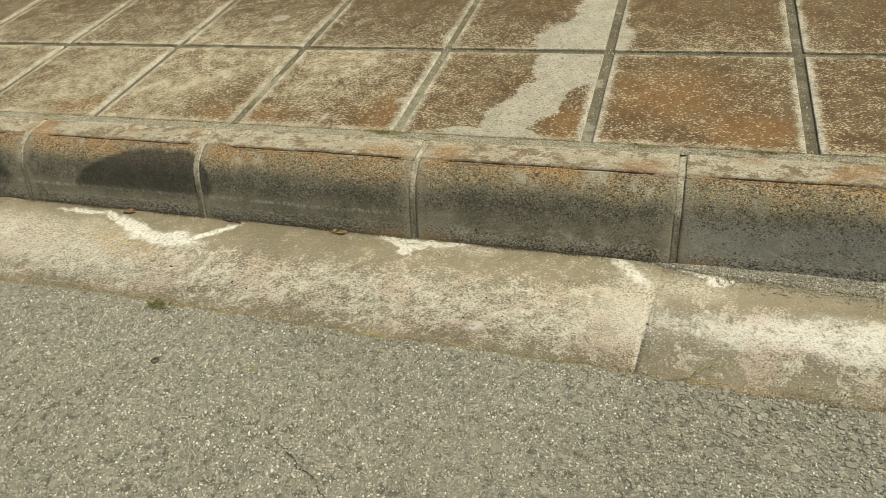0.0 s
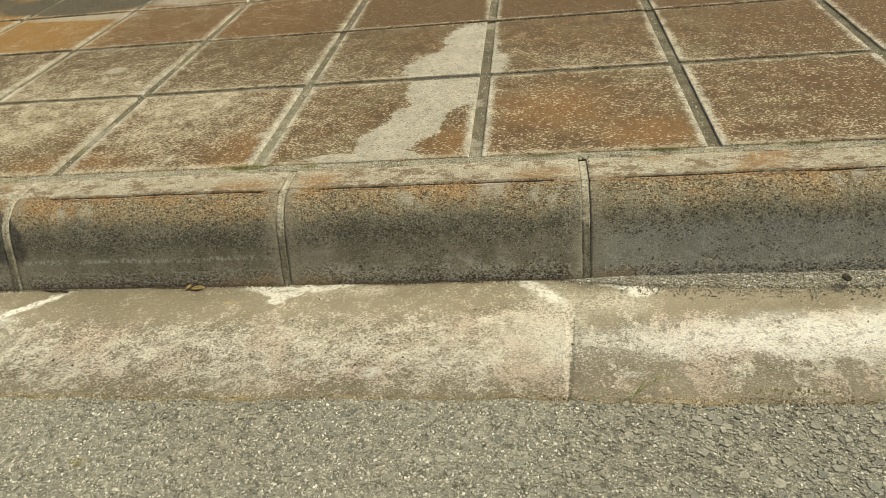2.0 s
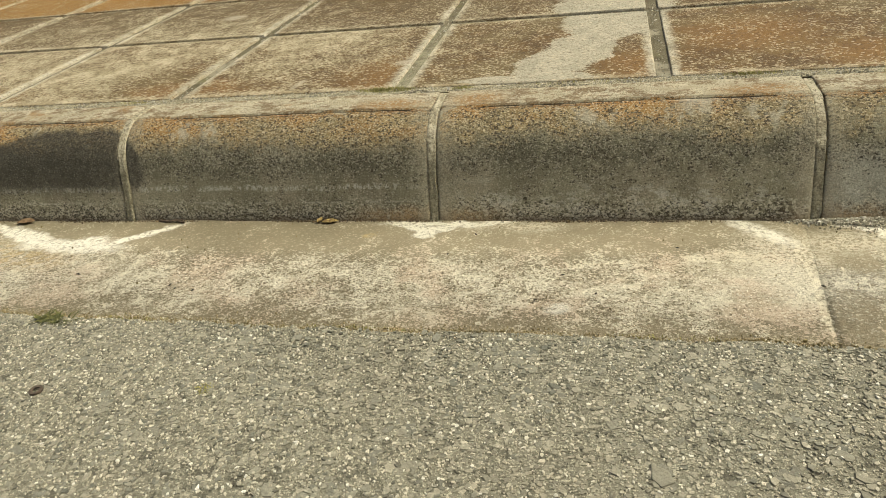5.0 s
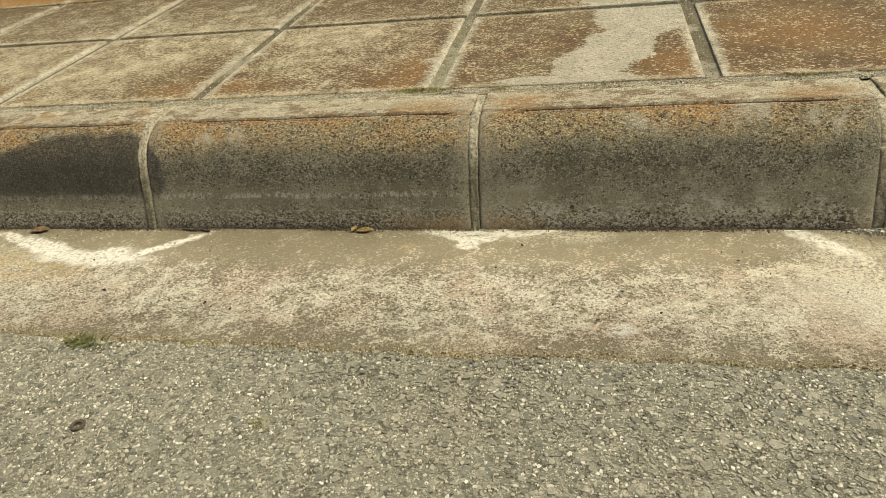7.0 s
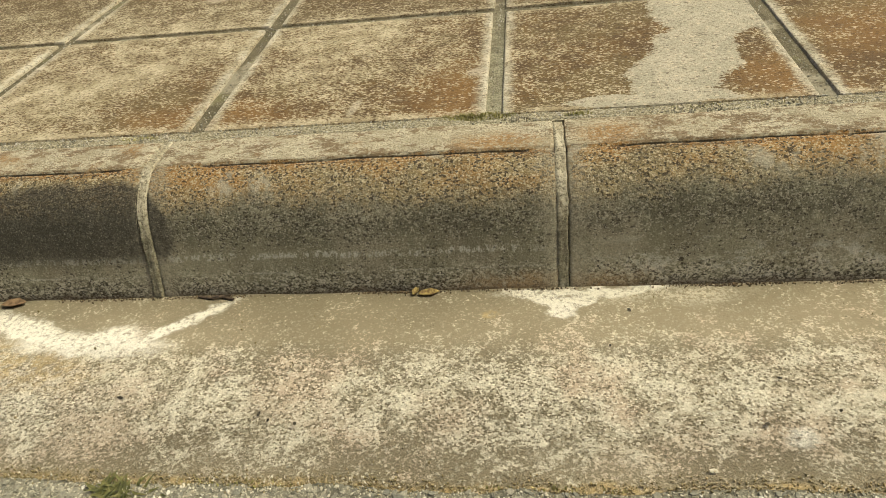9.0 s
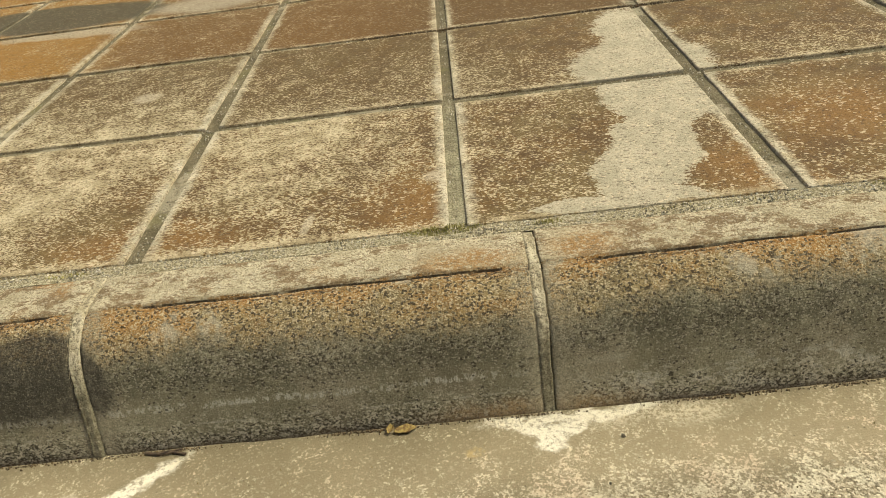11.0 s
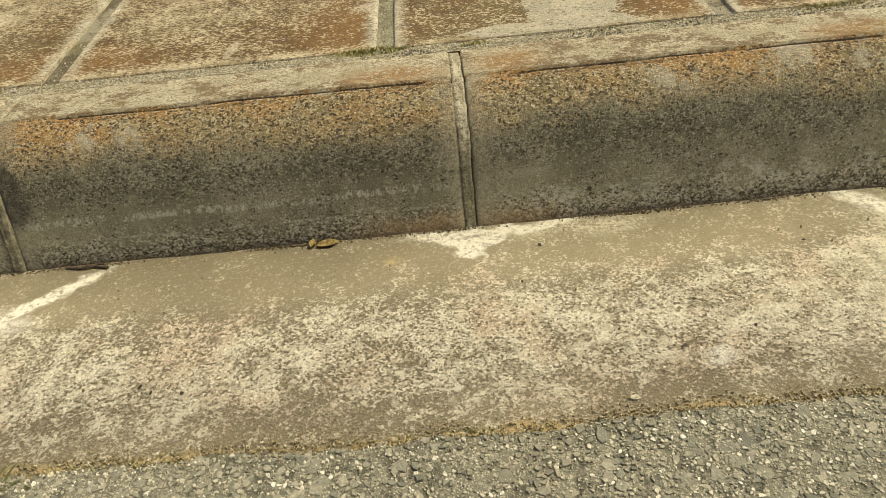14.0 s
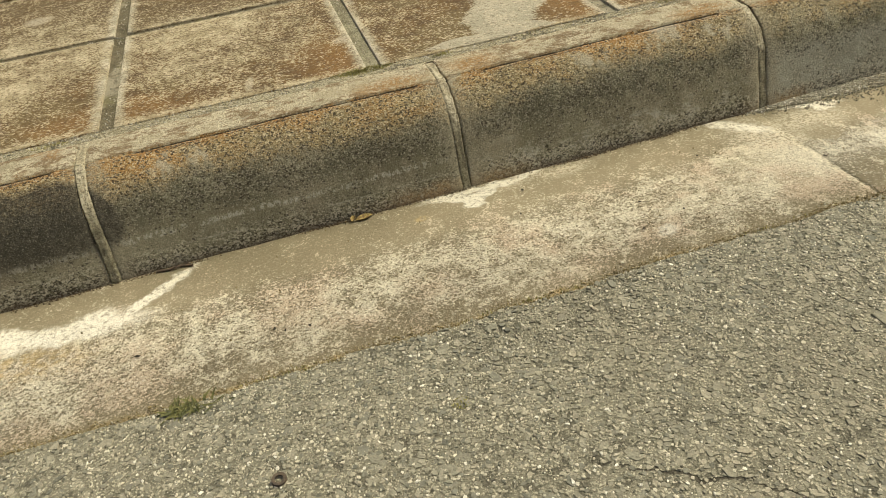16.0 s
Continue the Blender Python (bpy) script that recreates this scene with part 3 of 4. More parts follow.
def mat_bead():
    m = Mat("joint_mortar", 0.92, 0.2)
    fine = m.noise(260, 4, 0.8)
    mid = m.noise(40, 4, 0.7)
    low = m.mix(m.step(mid, 0.4, 0.6), (0.24, 0.217, 0.138), (0.34, 0.308, 0.20))
    high = m.mix(m.step(mid, 0.4, 0.6), (0.42, 0.36, 0.23), (0.58, 0.52, 0.36))
    col = m.mix(m.step(m.add(m.z, m.mul(m.sub(mid, 0.5), 0.05)), 0.07, 0.115), low, high)
    col = m.mix(m.mul(m.step(fine, 0.50, 0.40), 0.7), col, (0.11, 0.09, 0.055))
    col = m.mix(m.mul(m.step(fine, 0.57, 0.64), 0.5), col, (0.66, 0.60, 0.44))
    return m.done(col, m.add(fine, mid), 0.003)


BEAD = mat_bead()
ASPHALT = mat_asphalt()
AGGREGATE = mat_stones("asphalt_stone", [(0.0, (0.38, 0.355, 0.255)), (0.16, (0.45, 0.415, 0.30)), (0.32, (0.28, 0.265, 0.195)), (0.44, (0.54, 0.49, 0.355)),
                                         (0.57, (0.15, 0.142, 0.105)), (0.66, (0.64, 0.585, 0.43)), (0.82, (0.76, 0.70, 0.53)), (0.94, (0.90, 0.86, 0.70))])
PALE_STONE = mat_stones("asphalt_pale_stone", [(0.0, (0.60, 0.55, 0.41)), (0.35, (0.74, 0.69, 0.53)), (0.7, (0.90, 0.86, 0.72))])
FLAT_TONES = [(0.0, (0.30, 0.285, 0.208)), (0.28, (0.36, 0.337, 0.245)), (0.52, (0.25, 0.242, 0.182)), (0.70, (0.42, 0.385, 0.278)), (0.88, (0.19, 0.186, 0.142))]
FLAT_STONE = mat_stones("asphalt_flat_stone", FLAT_TONES)
ROAD_STONE = mat_stones("asphalt_large_stone", FLAT_TONES, single=True)
GRIT = mat_stones("loose_grit", [(0.0, (0.42, 0.385, 0.28)), (0.22, (0.32, 0.295, 0.215)), (0.45, (0.52, 0.475, 0.35)), (0.62, (0.24, 0.215, 0.15)), (0.75, (0.64, 0.59, 0.45)), (0.90, (0.84, 0.80, 0.67))])
CRUMB = mat_stones("dark_crumb", [(0.0, (0.14, 0.10, 0.055)), (0.4, (0.22, 0.15, 0.07)), (0.7, (0.09, 0.07, 0.045)), (0.9, (0.40, 0.34, 0.22))])
OCHRE_GRIT = mat_stones("ochre_grit", [(0.0, (0.42, 0.33, 0.17)), (0.3, (0.33, 0.26, 0.12)), (0.55, (0.50, 0.42, 0.26)), (0.78, (0.24, 0.20, 0.09)), (0.92, (0.76, 0.70, 0.54))])
EARTH = mat_sand_mortar("dry_earth", (0.24, 0.19, 0.12), (0.32, 0.26, 0.17), (0.12, 0.09, 0.06))
SILT = mat_sand_mortar("gutter_silt", (0.27, 0.24, 0.165), (0.36, 0.32, 0.225), (0.13, 0.11, 0.07))
MOSS = mat_plain("moss", (0.24, 0.225, 0.07), (0.46, 0.41, 0.17), 200, 0.9)
LICHEN = mat_plain("lichen", (0.34, 0.31, 0.07), (0.52, 0.47, 0.16), 220, 0.9)
GRASS = mat_plain("grass_blade", (0.10, 0.12, 0.028), (0.26, 0.23, 0.085), 120, 0.6)
WEED = mat_plain("weed_leaf", (0.055, 0.06, 0.018), (0.17, 0.16, 0.05), 150, 0.6)
DRY = mat_plain("dry_leaf", (0.13, 0.075, 0.028), (0.36, 0.27, 0.09), 190, 0.7)
BROWN = mat_plain("brown_leaf", (0.13, 0.08, 0.04), (0.26, 0.17, 0.09), 150, 0.75)
TWIG = mat_plain("twig_bark", (0.055, 0.04, 0.028), (0.12, 0.085, 0.055), 160, 0.85)
STEEL = mat_plain("rusty_steel", (0.06, 0.048, 0.036), (0.13, 0.095, 0.06), 260, 0.65)
CLOD = mat_plain("dark_clod", (0.035, 0.030, 0.022), (0.09, 0.075, 0.05), 150, 0.95, 0.002)


# ---- mesh helpers ----
def mesh_object(name, verts, faces, material, parent=None, smooth=False):
    me = bpy.data.meshes.new(name)
    me.from_pydata(verts, [], faces)
    me.update()
    me.materials.append(material)
    if smooth:
        me.polygons.foreach_set("use_smooth", [True] * len(me.polygons))
    ob = new(name, me)
    ob.parent = parent
    return ob


def part(name, bm, material, parent=None, label="", smooth=False):
    me = bpy.data.meshes.new(name)
    bm.to_mesh(me)
    bm.free()
    me.materials.append(material)
    if smooth:
        me.polygons.foreach_set("use_smooth", [True] * len(me.polygons))
    ob = new(name, me)
    ob.parent = parent
    return tagged(ob, label)


def n3(x, y, z, s):
    return noise.noise(Vector((x * s, y * s, z * s)))


def grid_faces(nu, nv):
    return [(i * nv + j, (i + 1) * nv + j, (i + 1) * nv + j + 1, i * nv + j + 1) for i in range(nu - 1) for j in range(nv - 1)]


def spread(a, b, stepsize):
    n = max(2, int(round((b - a) / stepsize)) + 1)
    return [a + (b - a) * i / (n - 1) for i in range(n)]


# ---- ground, road ----
ground = mesh_object("ground", [(-400, -400, -0.09), (400, -400, -0.09), (400, 400, -0.09), (-400, 400, -0.09)], [(0, 1, 2, 3)], EARTH)
tagged(ground, "dry earth ground around the street", "ground", kind="structure")

ROAD_EDGE = -0.300


def edge_y(x):
    return ROAD_EDGE + 0.010 * n3(x, 1.3, 0, 2.6) + 0.006 * n3(x, 4.1, 0, 17) + 0.003 * n3(x, 2.0, 0, 60)


def road_z(x, y):
    d = max(0.0, ROAD_EDGE - y)
    z = 0.036 + 0.062 * min(d, 0.25) + 0.03 * max(0.0, d - 0.25)
    return min(z, 0.14)


def road_bump(x, y):
    return 0.0016 * n3(x, y, 0.4, 9) + 0.0012 * n3(x, y, 3.4, 55)


xs = [-12, -8, -5, -2.5, -1.6] + spread(-1.3, 1.5, 0.008) + [1.8, 2.5, 5, 8, 12]
ds = [0.0, 0.0] + spread(0.004, 0.55, 0.009) + [0.7, 1.0, 2.0, 4.0, 7.0]
verts = []
for x in xs:
    e = edge_y(x)
    for j, d in enumerate(ds):
        y = e - d
        z = road_z(x, y) + (road_bump(x, y) if d < 0.6 else 0)
        if j == 0:
            z -= 0.035
        elif j == 1:
            z -= 0.003
        verts.append((x, y, z))
road = mesh_object("road", verts, grid_faces(len(xs), len(ds)), ASPHALT, smooth=True)
tagged(road, "worn grey asphalt road with coarse exposed aggregate", "road", kind="structure")


def stone_batch(name, spots, material, sides=6):
    """Angular low stones in one mesh. spots: x, y, z of the ground, radius, height, flatness."""
    verts, faces = [], []
    rng = random.Random(len(spots))
    for x, y, z, r, h, flat in spots:
        base = len(verts)
        a0 = rng.random() * math.tau
        stretch, turn = rng.uniform(0.5, 0.95), rng.random() * math.pi
        c, s = math.cos(turn), math.sin(turn)
        tx, ty = rng.uniform(-0.22, 0.22), rng.uniform(-0.22, 0.22)
        radii = [r * rng.uniform(0.55, 1.3) for _ in range(sides)]
        for ring, (k, zz) in enumerate(((1.0, -0.0016), (rng.uniform(0.90, 0.98), h * flat), (rng.uniform(0.68, 0.86), h))):
            for i in range(sides):
                a = a0 + math.tau * i / sides
                u, v = radii[i] * k * math.cos(a), radii[i] * k * math.sin(a) * stretch
                px, py = u * c - v * s, u * s + v * c
                verts.append((x + px, y + py, z + zz + (px * tx + py * ty if ring else 0)))
        for ring in range(2):
            for i in range(sides):
                j = (i + 1) % sides
                faces.append((base + ring * sides + i, base + ring * sides + j, base + (ring + 1) * sides + j, base + (ring + 1) * sides + i))
        faces.append(tuple(base + 2 * sides + i for i in range(sides)))
    return mesh_object(name, verts, faces, material)


rng = random.Random(11)
CRACKS = [((-0.06, -0.515), (0.02, -0.565), (0.12, -0.615))]


def crack_distance(x, y):
    best = 1.0
    for line in CRACKS:
        for (ax, ay), (bx, by) in zip(line, line[1:]):
            q = max(0.0, min(1.0, ((x - ax) * (bx - ax) + (y - ay) * (by - ay)) / ((bx - ax) ** 2 + (by - ay) ** 2)))
            best = min(best, math.hypot(x - ax - q * (bx - ax) + 0.006 * n3(x, y, 1, 45), y - ay - q * (by - ay)))
    return best


small, flat, pale = [], [], []
large = [(0.290, -0.480, road_z(0.29, -0.48), 0.0130, 0.0022, 0.9)]
pitch = 0.0041
for i in range(int(1.85 / pitch)):
    for j in range(int(0.47 / pitch)):
        x = -0.80 + (i + rng.uniform(-0.5, 0.5)) * pitch
        y = -0.302 - (j + rng.uniform(-0.2, 0.8)) * pitch
        if y > edge_y(x) - 0.003 or rng.random() < 0.06:
            continue
        worn = max(0.0, min(1.0, 4 * n3(x + 7, y, 0, 2.3) + 0.35 + (x - 0.3) * 0.8))
        if crack_distance(x, y) < 0.0017 or rng.random() < 0.18 * worn or n3(x, y, 12.0, 75) > 0.33 - 0.10 * worn:
            continue
        z = road_z(x, y) + road_bump(x, y)
        u = rng.random()
        loose = max(0.0, min(1.0, 1.2 * worn - 0.2)) * max(0.0, 1 - (edge_y(x) - y) / 0.09)
        if u < 0.020:
            pale.append((x, y, z, rng.uniform(0.0012, 0.0028), rng.uniform(0.0004, 0.0011), rng.uniform(0.6, 0.95)))
        elif u < 0.74:
            small.append((x, y, z, rng.uniform(0.0009, 0.0026), rng.uniform(0.0004, 0.0014) * (1 + 0.4 * worn), rng.uniform(0.6, 0.95)))
        elif u < 0.97:
            flat.append((x, y, z, rng.uniform(0.0024, 0.0042), rng.uniform(0.0002, 0.0010) * (1 + 1.0 * worn + 0.8 * loose), rng.uniform(0.75, 0.95)))
        else:
            spot = (x, y, z, rng.uniform(0.0045, 0.0085), rng.uniform(0.0003, 0.0008) * (1 + 1.1 * worn + 1.0 * loose), rng.uniform(0.8, 0.95))
            near = -0.42 < x < 0.80 and y > -0.46 and spot[3] > 0.0056 and len(large) < 300
            (large if near else flat).append(spot)
tagged(stone_batch("asphalt_aggregate", small, AGGREGATE, 5), "small grey and cream stones set in worn asphalt", "aggregate", kind="stuff")
crumbs = []
for _ in range(20000):                    # broken grit between the stones
    x, y = rng.uniform(-0.5, 0.85), -0.302 - 0.22 * rng.random() ** 1.2
    if y < edge_y(x) - 0.002:
        r = rng.uniform(0.0005, 0.0013)
        crumbs.append((x, y, road_z(x, y) + road_bump(x, y) + 0.0002, r, r * rng.uniform(0.4, 0.9), 0.5))
tagged(stone_batch("asphalt_crumbs", crumbs, AGGREGATE, 4), "fine broken grit lying between the asphalt stones", "grit", kind="stuff")
tagged(stone_batch("asphalt_pale_stones", pale, PALE_STONE, 6), "cream and white chips set in worn asphalt", "aggregate", kind="stuff")
tagged(stone_batch("asphalt_flat_stones", flat, FLAT_STONE, 6), "flat worn grey stones set in the asphalt", "aggregate", kind="stuff")


def stone_mesh(seed, sides):
    """One low angular stone of unit radius and unit height, its skirt sunk in the binder."""
    r = random.Random(seed)
    stretch = r.uniform(0.55, 0.95)
    radii = [r.uniform(0.58, 1.25) for _ in range(sides)]
    inner = r.uniform(0.72, 0.86)
    tx, ty = r.uniform(-0.35, 0.35), r.uniform(-0.35, 0.35)
    verts, faces = [], []
    for ring, (k, z) in enumerate(((1.0, -1.6), (0.95, 0.85), (inner, 1.0))):
        for i in range(sides):
            a = math.tau * i / sides
            px, py = radii[i] * k * math.cos(a), radii[i] * k * math.sin(a) * stretch
            verts.append((px, py, z + (px * tx + py * ty if ring else 0)))
    for ring in range(2):
        for i in range(sides):
            j = (i + 1) % sides
            faces.append((ring * sides + i, ring * sides + j, (ring + 1) * sides + j, (ring + 1) * sides + i))
    faces.append(tuple(2 * sides + i for i in range(sides)))
    me = bpy.data.meshes.new("stone")
    me.from_pydata(verts, [], faces)
    me.materials.append(ROAD_STONE)
    return me


shapes = [stone_mesh(70 + k, 5 + k % 4) for k in range(14)]
for i, (x, y, z, r, h, _) in enumerate(large):
    stone = new("stone", shapes[i % len(shapes)])
    stone.parent = road
    stone.matrix_basis = pose(x, y, z, rz=rng.uniform(0, 360)) @ Matrix.Diagonal((r, r, h, 1))

# ---- gutter ----
BAY_JOINTS = [-12.0, -9.5, -7.5, -5.5, -3.5, -1.54, 0.463, 2.46, 4.5, 6.5, 9.0, 12.0]


def gutter_z(x, y):
    """The dished concrete channel: lowest at the kerb."""
    d = -0.012 - y
    z = 0.002 + 0.112 * min(d, 0.09) + 0.095 * max(0.0, min(d - 0.09, 0.14)) + 0.05 * max(0.0, d - 0.23)
    return z + 0.0014 * n3(x, y, 7, 6) + 0.0007 * n3(x, y, 2, 32)


gutter = new("gutter")
tagged(gutter, "stained cream concrete gutter channel along the kerb", "gutter", kind="structure")
for a, b in zip(BAY_JOINTS, BAY_JOINTS[1:]):
    near = a > -2 and b < 3
    us = spread(a + 0.00004, b - 0.00004, 0.008 if near else 0.1)
    vs = spread(-0.012 + 0.02, -0.335, 0.008)
    lift = 0.0
    verts = []
    for i, x in enumerate(us):
        for y in vs:
            jag = (0.003 * n3(3, y, 1, 30) + 0.10 * (y + 0.27)) if (i in (0, len(us) - 1)) else 0.05 * (y + 0.27) if i in (1, len(us) - 2) else 0
            verts.append((x + jag, y, gutter_z(x, y) + lift))
    n = len(vs)
    faces = grid_faces(len(us), n)
    base = len(verts)
    rim = [i * n for i in range(len(us))] + [(len(us) - 1) * n + j for j in range(1, n)] + [i * n + n - 1 for i in range(len(us) - 2, -1, -1)] + [j for j in range(n - 2, 0, -1)]
    for k in rim:
        verts.append((verts[k][0], verts[k][1], -0.06))
    for k in range(len(rim)):
        k2 = (k + 1) % len(rim)
        faces.append((rim[k], base + k, base + k2, rim[k2]))
    mesh_object("concrete_bay", verts, faces, GUTTER, gutter, smooth=False)
for ob in gutter.children:
    ob.data.polygons.foreach_set("use_smooth", [True] * len(ob.data.polygons))

# ---- kerb ----
KERB_PROFILE = [(-0.013, -0.055), (-0.013, -0.004), (-0.0115, 0.006), (-0.004, 0.030), (0.004, 0.055), (0.011, 0.078), (0.018, 0.096), (0.026, 0.110), (0.037, 0.1225), (0.050, 0.1315),
                (0.060, 0.1370), (0.066, 0.1387), (0.0695, 0.1391), (0.0710, 0.1391), (0.0745, 0.1391), (0.0757, 0.1412), (0.080, 0.1415), (0.10, 0.1415), (0.120, 0.1415), (0.133, 0.1412), (0.137, 0.1405), (0.137, 0.05)]
GROOVE = (13, 14)


def kerbstone(x0, x1, seed):
    """One kerb stone with rounded arrises, pitted skin and the crack along the edge of its mortar skim."""
    L = x1 - x0
    ends = [0.0, 0.0012, 0.0035, 0.007]
    us = [x0 + e for e in ends] + spread(x0 + 0.014, x1 - 0.014, 0.006 if -2.2 < x0 < 2.0 else 0.05) + [x1 - e for e in reversed(ends)]
    inset = [0.0017, 0.0008, 0.0003, 0.0]
    r = random.Random(seed)
    ga, gb = x0 + r.uniform(0.015, 0.09), x1 - r.uniform(0.005, 0.06)
    verts, n = [], len(KERB_PROFILE)
    for i, x in enumerate(us):
        k = inset[i] if i < 4 else inset[len(us) - 1 - i] if i >= len(us) - 4 else 0.0
        for j, (y, z) in enumerate(KERB_PROFILE):
            if j >= 1:
                w = (0.0022 * n3(x, seed, z, 9) + 0.0008 * n3(x, y + seed, z, 70)) * min(1.0, (x - x0) / 0.04, (x1 - x) / 0.04)
                y2, z2 = y + k * (1 if z < 0.13 else 0.3) + (w if z < 0.137 else w * 0.2), z - k * (0.35 if z < 0.11 else 1.0) + (w * 0.5 if z > 0.1 else 0)
                if 11 <= j <= 15:
                    y2 += 0.004 * n3(x, seed, 5, 11) + 0.0012 * n3(x, seed, 9, 60)
                if j in GROOVE and ga < x < gb:
                    z2 -= 0.0070 * min(1.0, (x - ga) * 50, (gb - x) * 50) * (0.65 + 0.6 * n3(x, seed, 2, 35))
            else:
                y2, z2 = y + k, z
            verts.append((x, y2, z2))
    faces = grid_faces(len(us), n)
    faces.append(tuple(range(n)))
    faces.append(tuple((len(us) - 1) * n + j for j in reversed(range(n))))
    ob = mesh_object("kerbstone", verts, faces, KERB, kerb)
    flags = [True] * len(ob.data.polygons)
    flags[-1] = flags[-2] = False
    ob.data.polygons.foreach_set("use_smooth", flags)
    return ob


def joint_bead(x, seed):
    """The mortar between two stones, struck a little below their faces."""
    offs = [-0.0076, -0.0066, -0.0060, -0.0052, -0.0040, -0.0015, 0.0012, 0.0032, 0.0046, 0.0054, 0.0060, 0.0067, 0.0076]
    rise = [-0.0024, -0.0008, -0.0004, 0.0000, 0.0004, 0.0000, -0.0006, -0.0004, 0.0, -0.0008, -0.0060, -0.0060, -0.0022]
    if seed % 3 == 2:                      # the crack runs along the other side
        offs, rise = [-o for o in reversed(offs)], list(reversed(rise))
    us = [x + o for o in offs]
    prof = KERB_PROFILE[1:12] + KERB_PROFILE[15:20] + [(0.1376, 0.1400)]
    fine = []
    for (y0, z0), (y1, z1) in zip(prof, prof[1:]):
        for k in range(6):
            fine.append((y0 + (y1 - y0) * k / 6, z0 + (z1 - z0) * k / 6))
    fine.append(prof[-1])
    deep = 0.0036 if seed == 1 else -0.0004 if seed == -1 else 0.0009
    verts = []
    for u, q in zip(us, rise):
        for y, z in fine:
            w = q - deep * (1.0 if z > 0.10 or seed != 1 else 0.5) + 0.0016 * n3(u + seed, y * 1.0, z, 60) + 0.0013 * n3(u, y + seed, z, 190)
            wob = 0.0016 * n3(seed, y, z, 30) + 0.0013 * n3(u, y + seed, z, 110)
            f = min(1.0, max(0.0, (z - 0.08) / 0.06))
            verts.append((u + wob, y - w * (1 - f) - 0.0005, z + w * f))
    faces = grid_faces(len(us), len(fine))
    return mesh_object("joint_mortar", verts, [tuple(reversed(f)) for f in faces], BEAD, kerb, smooth=True)


kerb = new("kerb")
tagged(kerb, "weathered grey concrete kerb with rusty top edge", "kerb", kind="structure")
KERB_X = [-12.0 + 0.5 * i for i in range(49)]
shifts = {0.0: 0.004, -0.5: 0.0, 0.5: 0.004, -1.0: 0.0}
KERB_X = [x + shifts.get(x, 0.0) for x in KERB_X]
for i, (a, b) in enumerate(zip(KERB_X, KERB_X[1:])):
    kerbstone(a + 0.0068, b - 0.0068, i - 13)
for i, x in enumerate(KERB_X):
    joint_bead(x, i - 24)

# ---- pavement ----
TX0, TPX = -0.0745, 0.3975
ROWS_Y = [0.1565, 0.541] + [0.541 + 0.3775 * i for i in range(1, 9)]
bed_x = [-12, -6] + spread(-2.4, 2.0, 0.02) + [6, 12]
bed_y = spread(0.1372, 0.1700, 0.003) + spread(0.18, 2.6, 0.03) + [3.6, 5.0]
verts = [(x, y, 0.1365 + (0.0012 * n3(x, y, 1, 40) + 0.0010 * n3(x, y, 5, 110) if y < 3 else 0) + (0.0040 * min(1.0, max(0.0, (0.1640 - y) / 0.004)) * (0.8 + 0.5 * n3(x, y, 8, 25)) if y < 0.17 else 0)) for x in bed_x for y in bed_y]
pavement = mesh_object("pavement", verts, grid_faces(len(bed_x), len(bed_y)), BED, smooth=True)
tagged(pavement, "pavement of rusty brown square tiles with sandy joints", "pavement", kind="structure")


def tile_mesh(w, d):
    bm = bmesh.new()
    bmesh.ops.create_cube(bm, size=1.0)
    bmesh.ops.scale(bm, vec=(w, d, 0.04), verts=bm.verts)
    bmesh.ops.translate(bm, vec=(0, 0, -0.02), verts=bm.verts)
    edges = [e for e in bm.edges if sum(v.co.z for v in e.verts) > -0.001 or abs(e.verts[0].co.z - e.verts[1].co.z) > 0.01]
    bmesh.ops.bevel(bm, geom=edges, offset=0.0035, segments=2, profile=0.6, affect="EDGES")
    me = bpy.data.meshes.new("tile")
    bm.to_mesh(me)
    bm.free()
    me.materials.append(TILE)
    return me


meshes = {}
for row, (y0, y1) in enumerate(zip(ROWS_Y, ROWS_Y[1:])):
    front, back = y0 + (0.006 if row == 0 else 0.009), y1 - 0.009
    key = round(back - front, 4)
    if key not in meshes:
        meshes[key] = tile_mesh(TPX - 0.021, key)
    for col in range(-15, 15):
        x = TX0 + (col + 0.5) * TPX
        t = new("tile", meshes[key])
        t.parent = pavement
        t.matrix_basis = pose(x + rng.uniform(-0.0015, 0.0015), (front + back) / 2 + rng.uniform(-0.001, 0.001), 0.1415 + rng.uniform(-0.0008, 0.0008),
                              rng.uniform(-0.12, 0.12), rng.uniform(-0.12, 0.12), rng.uniform(-0.2, 0.2))

# ---- loose grit ----
def gravel_reach(x):
    return min(1.0, 0.3 + (x - 0.46) / 0.40) * (0.050 + 0.014 * n3(x, 0, 0, 9) + 0.008 * n3(x, 3, 0, 31))


spots = []
for _ in range(11000):
    x = 0.46 + 1.1 * rng.random()
    q = abs(rng.gauss(0, 0.55))
    y = -0.011 - gravel_reach(x) * q
    if q > 1.9 or (x < 0.56 and rng.random() < (0.56 - x) * 9):
        continue
    r = (rng.uniform(0.0006, 0.0017) if rng.random() < 0.9 else rng.uniform(0.0017, 0.0030)) * (1.0 if q < 0.7 else 0.65)
    spots.append((x, y, gutter_z(x, y) + ((0.0014 if q < 0.85 and x > 0.51 else 0.0002) + 0.0045 * max(0.0, 1 - q / 0.85) ** 2 * min(1.0, max(0.0, x - 0.5) / 0.2)), r, r * (rng.uniform(0.3, 0.65) if q < 0.85 else rng.uniform(0.15, 0.35)), 0.6))
tagged(stone_batch("gutter_gravel", spots, GRIT), "pale washed gravel scattered along the kerb foot", "gravel", kind="stuff")
